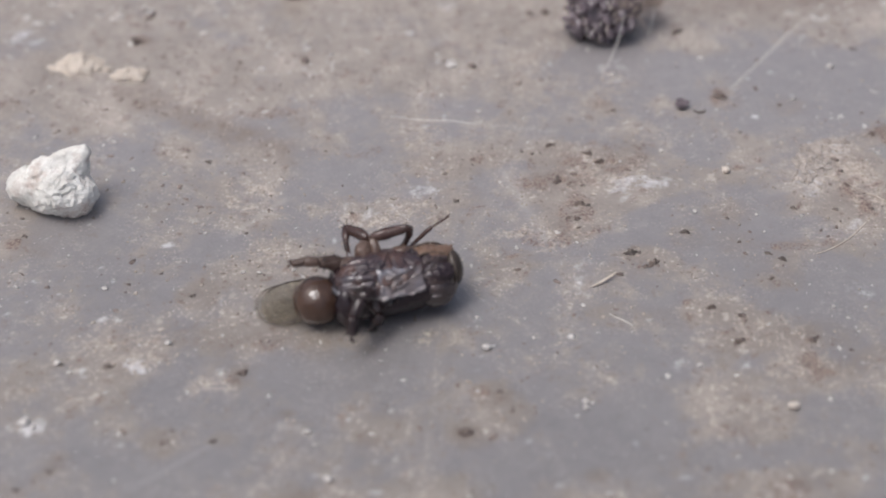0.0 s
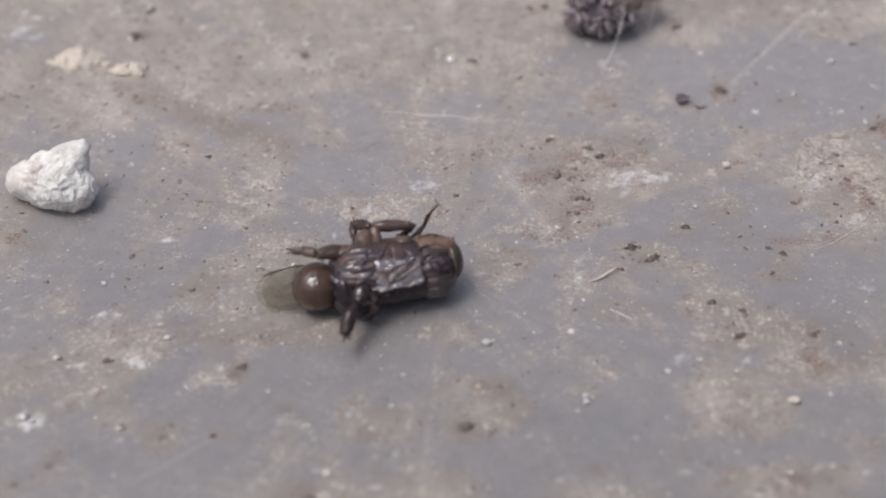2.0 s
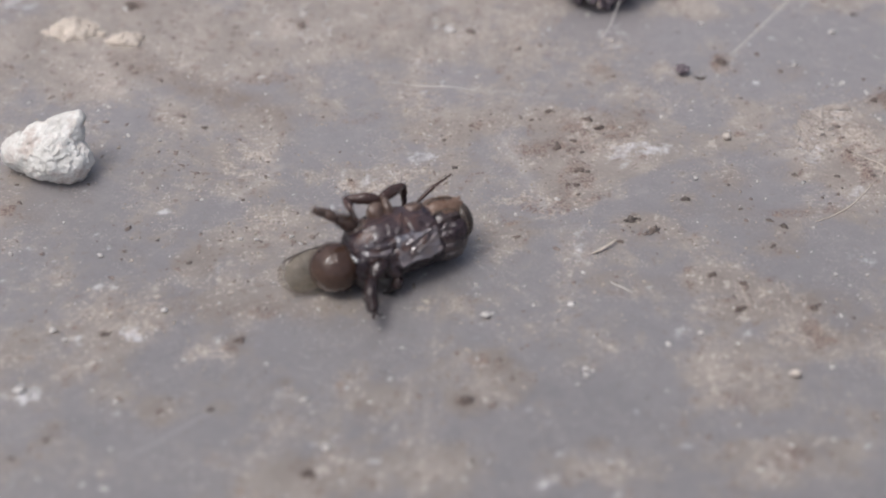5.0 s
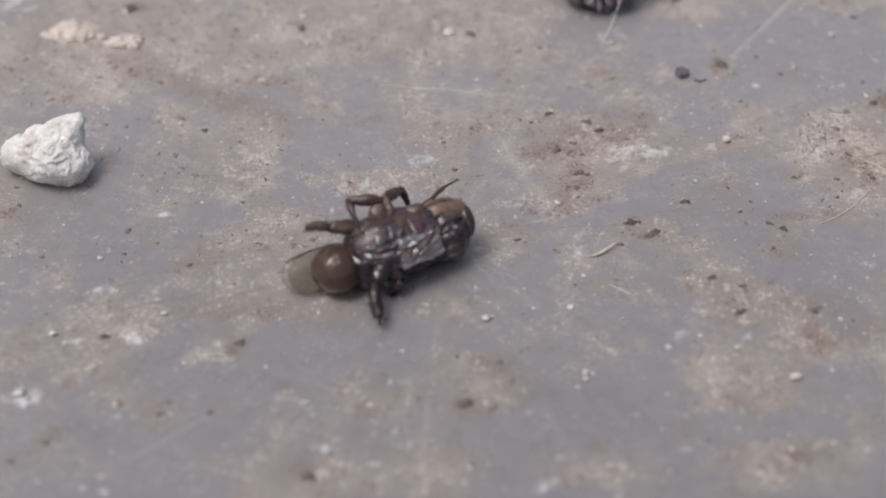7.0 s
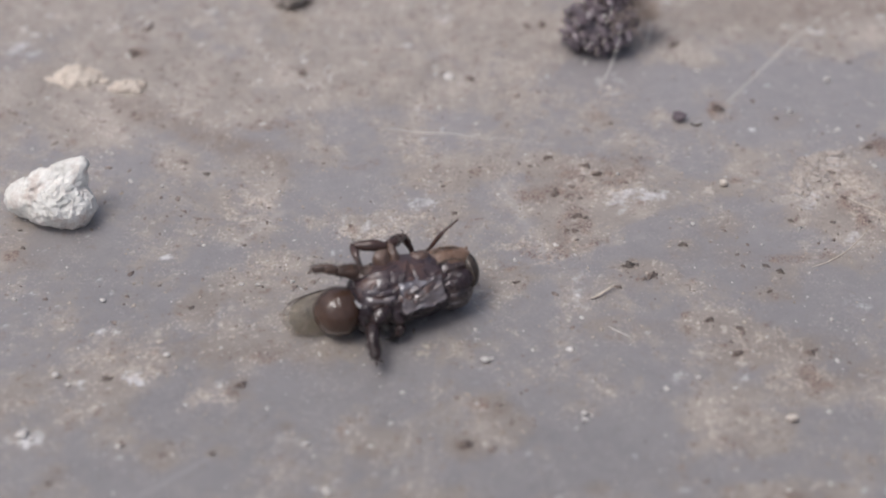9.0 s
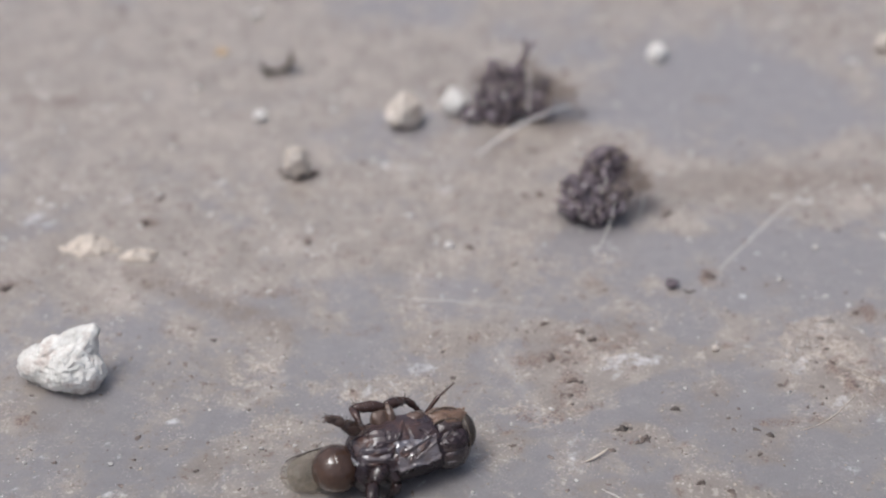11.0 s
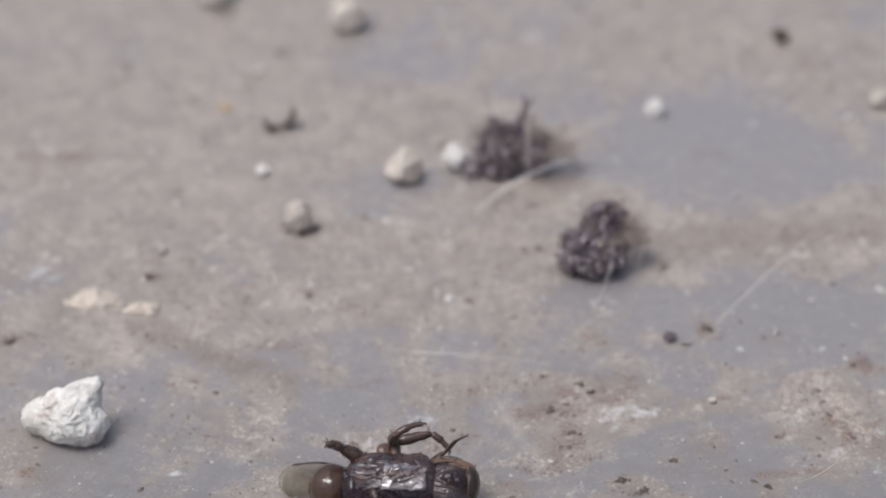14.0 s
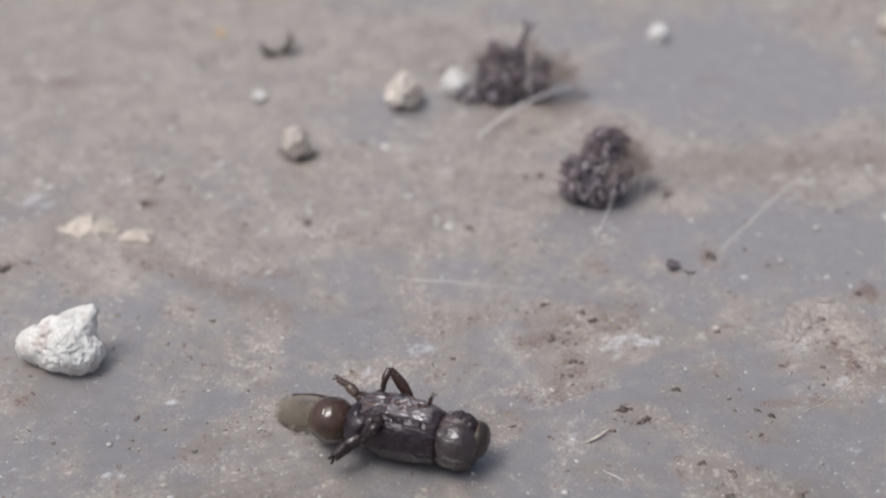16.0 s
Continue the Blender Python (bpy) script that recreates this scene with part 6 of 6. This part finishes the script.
# seconds, direction of the thigh, direction of the shin
LEG_ROWS = {
    "front_far": [
        (0, 0.49, 0.86, -0.13, 0.78, -0.02, 0.63), (0.5, 0.54, 0.84, -0.11, 0.74, -0.10, 0.66), (1, 0.52, 0.75, -0.42, 0.77, 0.30, 0.56),
        (1.5, 0.41, 0.81, -0.41, 0.74, -0.12, 0.66), (2, 0.68, 0.72, 0.18, 0.18, -0.42, 0.89), (2.5, 0.65, 0.75, 0.12, 0.34, -0.35, 0.87),
        (3, 0.52, 0.82, -0.24, 0.81, 0.21, 0.56), (3.5, 0.58, 0.76, -0.29, 0.78, 0.25, 0.57), (4, 0.33, 0.82, -0.48, 0.88, 0.11, 0.46),
        (6.5, 0.64, 0.58, -0.51, 0.90, 0.39, 0.17), (7, 0.71, 0.59, -0.39, 0.90, 0.44, 0.05), (7.5, 0.56, 0.72, -0.41, 0.91, 0.37, 0.20),
        (8, 0.56, 0.71, -0.42, 0.78, 0.26, 0.57), (8.5, 0.52, 0.66, -0.55, 0.76, 0.06, 0.65), (9, 0.52, 0.73, -0.45, 0.58, 0.01, 0.81),
        (9.5, 0.59, 0.56, -0.58, 0.81, 0.24, 0.54), (12, 0.41, 0.80, -0.44, 0.65, 0.10, 0.75), (12.27, 0.76, 0.65, -0.04, 0.69, -0.04, 0.72),
        (12.5, 0.90, 0.27, 0.34, 0.73, -0.16, 0.67), (13, 0.79, -0.32, 0.53, 0.73, -0.25, 0.64), (13.5, 0.95, -0.29, 0.09, 0.68, -0.46, 0.57),
        (14, 0.77, -0.07, 0.64, 0.44, -0.61, 0.65), (14.27, 0.73, -0.51, 0.46, 0.49, -0.59, 0.64), (14.5, 0.53, -0.83, 0.16, 0.58, -0.56, 0.59),
        (15, 0.16, -0.84, 0.53, 0.57, -0.77, 0.29), (15.5, 0.17, -0.97, 0.17, 0.35, -0.86, 0.37), (16, -0.16, -0.94, 0.29, 0.27, -0.92, 0.27),
    ],
    "mid_far": [
        (0, 0.98, -0.10, 0.17, -0.09, 0.28, -0.96), (0.5, 0.99, -0.04, 0.12, -0.24, 0.31, -0.92), (0.7333, 0.85, -0.42, 0.34, 0.48, 0.47, -0.75),
        (1, 0.52, -0.70, 0.49, 0.92, 0.38, -0.14), (1.5, 0.16, -0.74, 0.65, 0.95, 0.28, 0.13), (1.667, 0.55, -0.67, 0.50, 0.75, 0.57, -0.35),
        (1.833, 0.84, -0.47, 0.27, 0.27, 0.66, -0.70), (2, 0.99, -0.17, -0.00, -0.30, 0.53, -0.79), (2.5, 0.98, -0.16, 0.10, -0.39, 0.45, -0.80),
        (3, 0.93, 0.37, -0.03, -0.21, -0.01, -0.98), (3.5, 0.89, 0.45, -0.08, -0.17, -0.13, -0.98), (4, 0.81, 0.51, -0.30, -0.01, 0.02, -1.00),
        (6.5, 0.79, 0.46, -0.42, 0.14, -0.22, -0.96), (7, 0.71, 0.51, -0.48, 0.30, -0.09, -0.95), (7.5, 0.74, 0.53, -0.41, 0.26, -0.08, -0.96),
        (8, 0.69, 0.55, -0.48, 0.24, -0.22, -0.95), (8.5, 0.61, 0.59, -0.53, 0.28, 0.05, -0.96), (9, 0.63, 0.59, -0.51, 0.36, -0.09, -0.93),
        (9.5, 0.75, 0.48, -0.46, 0.31, -0.12, -0.95), (12, 0.66, 0.55, -0.52, 0.74, 0.14, -0.66), (12.5, 0.60, 0.72, -0.35, 0.06, 0.30, -0.96),
        (13, 0.65, 0.75, -0.16, 0.05, 0.09, -0.99), (13.5, 0.82, 0.56, -0.15, -0.15, 0.19, -0.98), (13.73, 0.92, 0.38, 0.06, 0.42, 0.06, -0.91),
        (14, 0.95, 0.16, 0.25, 0.84, -0.09, -0.54), (14.27, 0.97, 0.14, 0.18, 0.38, -0.50, -0.78), (14.5, 0.57, -0.74, 0.36, 0.80, 0.00, -0.60),
        (15, 0.71, -0.70, 0.05, 0.22, -0.55, -0.80), (15.5, -0.24, -0.94, 0.25, -0.50, -0.58, -0.65), (16, -0.57, -0.63, 0.53, -0.23, 0.09, -0.97),
    ],
    "hind_far": [
        (0, -0.51, 0.85, -0.04, -0.22, -0.96, -0.17), (0.5, -0.78, 0.62, 0.07, -0.07, -0.99, -0.08), (0.7333, -0.52, 0.80, -0.30, -0.57, -0.77, -0.29),
        (1, -0.13, 0.79, -0.60, -0.86, -0.28, -0.42), (1.5, -0.52, 0.50, -0.69, -0.92, -0.37, -0.15), (1.733, -0.47, 0.68, -0.56, -0.62, -0.78, -0.10),
        (2, -0.41, 0.83, -0.39, -0.15, -0.99, -0.06), (2.5, -0.70, 0.69, -0.14, -0.09, -0.99, -0.04), (3, -0.94, 0.32, 0.15, 0.09, -1.00, -0.07),
        (3.5, -0.96, 0.29, 0.07, 0.06, -0.99, 0.12), (4, -0.92, 0.38, 0.04, -0.11, -0.97, 0.21), (6.5, -0.94, 0.33, -0.06, -0.08, -0.99, 0.11),
        (7, -0.93, 0.36, -0.03, -0.14, -0.98, 0.12), (7.5, -0.92, 0.39, -0.03, -0.07, -0.99, 0.10), (8, -0.95, 0.32, -0.07, -0.05, -1.00, 0.04),
        (8.5, -0.95, 0.30, 0.01, -0.07, -0.98, 0.16), (9, -0.95, 0.31, -0.00, -0.11, -0.98, 0.13), (9.5, -0.94, 0.11, 0.32, -0.03, -1.00, 0.05),
        (12, -0.99, 0.10, 0.01, 0.09, -0.99, 0.13), (12.5, -1.00, -0.01, 0.05, -0.10, -0.96, 0.29), (12.73, -0.89, -0.28, 0.36, 0.39, -0.77, 0.50),
        (13, -0.61, -0.49, 0.62, 0.75, -0.35, 0.55), (13.27, -0.55, -0.48, 0.68, 0.46, -0.03, 0.89), (13.5, -0.49, -0.46, 0.74, 0.02, 0.32, 0.95),
        (14, 0.17, -0.86, 0.49, 0.83, 0.22, 0.52), (14.17, -0.24, -0.73, 0.64, 0.73, 0.69, 0.07), (14.33, -0.61, -0.44, 0.66, 0.31, 0.85, -0.41),
        (14.5, -0.45, 0.05, 0.89, -0.87, 0.29, -0.39), (14.73, -0.86, 0.26, 0.44, 0.14, 0.89, -0.43), (15, -0.78, 0.55, 0.31, 0.49, 0.87, -0.04),
        (15.5, -0.54, -0.75, -0.39, -0.71, 0.53, 0.47), (15.73, -0.88, -0.34, 0.34, 0.02, 0.94, -0.35), (16, -0.32, -0.85, -0.41, -0.74, 0.54, 0.40),
    ],
    "hind_side": [
        (0, -0.80, -0.39, 0.45, -0.97, 0.20, 0.12), (0.5, -0.92, -0.20, 0.33, -0.86, 0.47, -0.17), (1, -0.91, -0.38, 0.17, -0.87, 0.49, -0.05),
        (1.5, -0.94, -0.31, 0.14, -0.78, 0.63, -0.06), (2, -0.88, -0.39, 0.28, -0.78, 0.62, -0.07), (2.5, -0.89, -0.20, 0.40, -0.97, 0.21, 0.11),
        (3, -0.87, -0.27, 0.41, -0.90, -0.10, 0.43), (3.5, -0.78, -0.12, 0.62, -0.93, -0.11, 0.34), (4, -0.65, -0.05, 0.75, -0.82, 0.29, 0.50),
        (6.5, -0.89, -0.05, 0.45, -0.84, 0.12, 0.53), (7, -0.96, 0.11, 0.27, -0.88, 0.03, 0.47), (7.5, -0.93, 0.09, 0.37, -0.87, -0.02, 0.50),
        (8, -0.93, -0.09, 0.34, -0.84, -0.04, 0.55), (8.5, -0.92, -0.01, 0.40, -0.86, -0.01, 0.51), (9, -0.87, -0.14, 0.47, -0.90, 0.13, 0.42),
        (9.5, -0.84, -0.20, 0.51, -0.77, 0.05, 0.64), (12, -0.47, -0.29, 0.84, -0.70, -0.07, 0.71), (12.5, -0.69, -0.42, 0.59, -0.72, -0.29, 0.64),
        (13, -0.20, -0.74, 0.65, -0.74, -0.24, 0.63), (13.5, -0.81, -0.51, 0.29, -0.56, -0.56, 0.61), (14, -0.64, -0.59, 0.49, -0.51, -0.72, 0.47),
        (14.5, 0.14, -0.56, 0.81, -0.39, -0.42, 0.81), (15, 0.05, -0.86, 0.51, -0.86, -0.29, 0.41), (15.27, -0.46, -0.83, 0.31, -0.91, -0.06, 0.42),
        (15.5, -0.75, -0.65, -0.12, -0.85, 0.17, 0.50), (16, -0.45, -0.89, 0.03, -0.83, -0.05, 0.56),
    ],
    "near": [
        (0, -0.35, -0.81, 0.47, -0.53, -0.46, -0.72), (0.5, -0.56, -0.83, -0.01, -0.60, -0.80, -0.05), (1, -0.56, -0.82, -0.14, -0.44, -0.86, -0.25),
        (1.5, -0.60, -0.76, -0.27, -0.40, -0.91, -0.13), (2, -0.47, -0.87, -0.20, -0.50, -0.85, -0.13), (2.5, -0.62, -0.77, 0.12, -0.50, -0.79, -0.34),
        (3, -0.70, -0.71, 0.11, -0.48, -0.84, -0.24), (3.5, -0.69, -0.72, -0.00, -0.50, -0.85, -0.19), (4, -0.81, -0.57, -0.13, -0.45, -0.89, 0.04),
        (6.5, -0.70, -0.71, 0.02, -0.35, -0.92, -0.18), (7, -0.75, -0.63, -0.19, -0.34, -0.93, -0.11), (7.5, -0.83, -0.54, -0.18, -0.37, -0.93, -0.05),
        (8, -0.83, -0.56, -0.05, -0.38, -0.92, -0.12), (8.5, -0.74, -0.67, -0.04, -0.25, -0.97, -0.07), (9, -0.79, -0.60, -0.08, -0.32, -0.94, -0.12),
        (9.5, -0.81, -0.59, -0.05, -0.37, -0.93, 0.04), (12, -0.56, -0.81, -0.19, -0.24, -0.91, -0.33), (12.5, -0.46, -0.82, -0.35, -0.14, -0.98, 0.13),
        (13, -0.42, -0.47, -0.77, -0.25, -0.95, -0.20), (13.5, -0.53, -0.37, -0.77, -0.32, -0.90, -0.29), (14, -0.64, 0.27, -0.72, -0.34, -0.92, -0.22),
        (14.5, -0.36, 0.11, -0.93, -0.47, -0.83, -0.29), (15, -0.28, -0.14, -0.95, -0.29, -0.78, -0.55), (15.5, -0.19, -0.03, -0.98, -0.57, -0.19, -0.80),
        (16, -0.32, 0.03, -0.94, -0.71, -0.14, -0.69),
    ],
}
# swollen leg bases: centre, radii, turn
COXAE = [((-1.55, -0.95, -0.35), (0.85, 0.78, 1.05), (10, 0, 10)), ((0.35, 1.0, 1.5), (0.34, 0.42, 0.7), (-40, 0, 0)), ((-0.25, 0.95, 1.45), (0.45, 0.45, 0.6), (-40, 15, 0)),
         ((-1.25, 0.45, 1.05), (0.75, 0.5, 0.5), (-20, -20, 20)), ((1.7, 0.6, 1.3), (0.6, 0.5, 0.42), (-20, 10, 0)),
         ((-0.6, -1.3, 0.35), (0.5, 0.4, 0.5), (20, 0, 0))]
PARTS = {}
for key, (hip, femur, tibia, thick, name, label) in LEGS.items():
    PARTS[key] = leg(name, femur, tibia, thick, label, 1.0, 2.0 if thick > 0.4 else 1.5 if thick > 0.2 else 1.0, {"near": DARKLEG, "hind_side": COXA}.get(key, LEG))
for c, r, turn in COXAE:
    bm = bmesh.new()
    ball(bm, (0, 0, 0), r, 4, 0.18, 1.2, c[0])
    spin = Euler([radians(a) for a in turn]).to_matrix()
    for v in bm.verts:
        v.co = spin @ v.co + Vector(c)
    part("leg_base", bm, COXA if c[1] > 0 else THORAX, FLY, "brown swollen base of a leg" if c[1] > 0 else "dark glossy base of a leg")
# the sixth leg stays folded under the near side
thigh, shin = leg("hind_leg", 1.1, 1.05, 0.34, "folded dark leg tucked under the side", 1.0, 1.3, DARKLEG)
down = Vector((1, 0, 0)).rotation_difference(Vector((0.3, -0.88, -0.36)))
thigh.matrix_basis = Matrix.LocRotScale(Vector((-0.5, -1.15, 0.15)) * MM, down, None)
bent = Vector((1, 0, 0)).rotation_difference(down.inverted() @ Vector((-0.4, -0.12, -0.9)))
shin.matrix_basis = Matrix.LocRotScale((1.1 * MM, 0, 0), bent, None)


def swing(rows):
    """Turns a row of directions into turns of the x axis, with no more twist than needed."""
    out, q, last = [], None, None
    for t, d in rows:
        q = Vector((1, 0, 0)).rotation_difference(d) if q is None else last.rotation_difference(d) @ q
        last = d
        out.append((t, q.copy()))
    return out


def motions():
    walk(FLY, [(t, pose(x * MM, y * MM, AXIS * MM, 0, 0, yaw) @ pose(0, 0, 0, roll)) for t, x, y, yaw, roll in BODY_ROWS])
    # the abdomen swings against the waist
    sag = ((0, 0.0), (2.5, -0.05), (3.5, -0.1), (4, -0.2), (6.5, -0.22), (9.5, -0.15), (12, -0.05), (13, 0.0), (14.5, 0.0), (15.5, 0.0), (16, 0.0))
    walk(ABDOMEN_PART, [(t, pose(np.interp(t, (14.5, 15.5), (0, -0.35)) * MM, y * MM, 0)) for t, y in sag])
    # the head stretches forward and turns as the body rolls over
    walk(HEAD, [(t, pose(out * MM, 0, 0, turn)) for t, out, turn in ((0, 0, 0), (9.5, 0, 0), (12, 0.3, 0), (13, 0.45, 0), (14, 0.45, -2), (15, 0.55, -8), (16, 0.65, -14))])
    # the wings stay near the sheet while the body rolls over them
    for film in WINGS:
        walk(film, [(t, pose((0.05 if roll > 0 else 0.011) * roll * MM, np.interp(t, *zip(*sag)) * MM, 0, -roll) @ pose(np.interp(t, (14.5, 15.5), (0, -0.6)) * MM, 0, 0, 0, 0, min(0, roll + 8) * 0.2 + np.interp(t, (14.5, 15, 15.5, 16), (0, 8, 14, 8))) @ pose(0, 0, 0, 0.1 * roll)) for t, x, y, yaw, roll in BODY_ROWS])
    for key, (hip, femur, tibia, thick, name, label) in LEGS.items():
        thigh, shin = PARTS[key]
        rows = LEG_ROWS[key]
        upper = swing([(r[0], Vector(r[1:4]).normalized()) for r in rows])
        walk(thigh, [(t, Matrix.LocRotScale(Vector(hip) * MM, q, None)) for t, q in upper])
        lower = swing([(r[0], q.inverted() @ Vector(r[4:7]).normalized()) for r, (t, q) in zip(rows, upper)])
        walk(shin, [(t, Matrix.LocRotScale((femur * MM, 0, 0), q, None)) for t, q in lower])


motions()
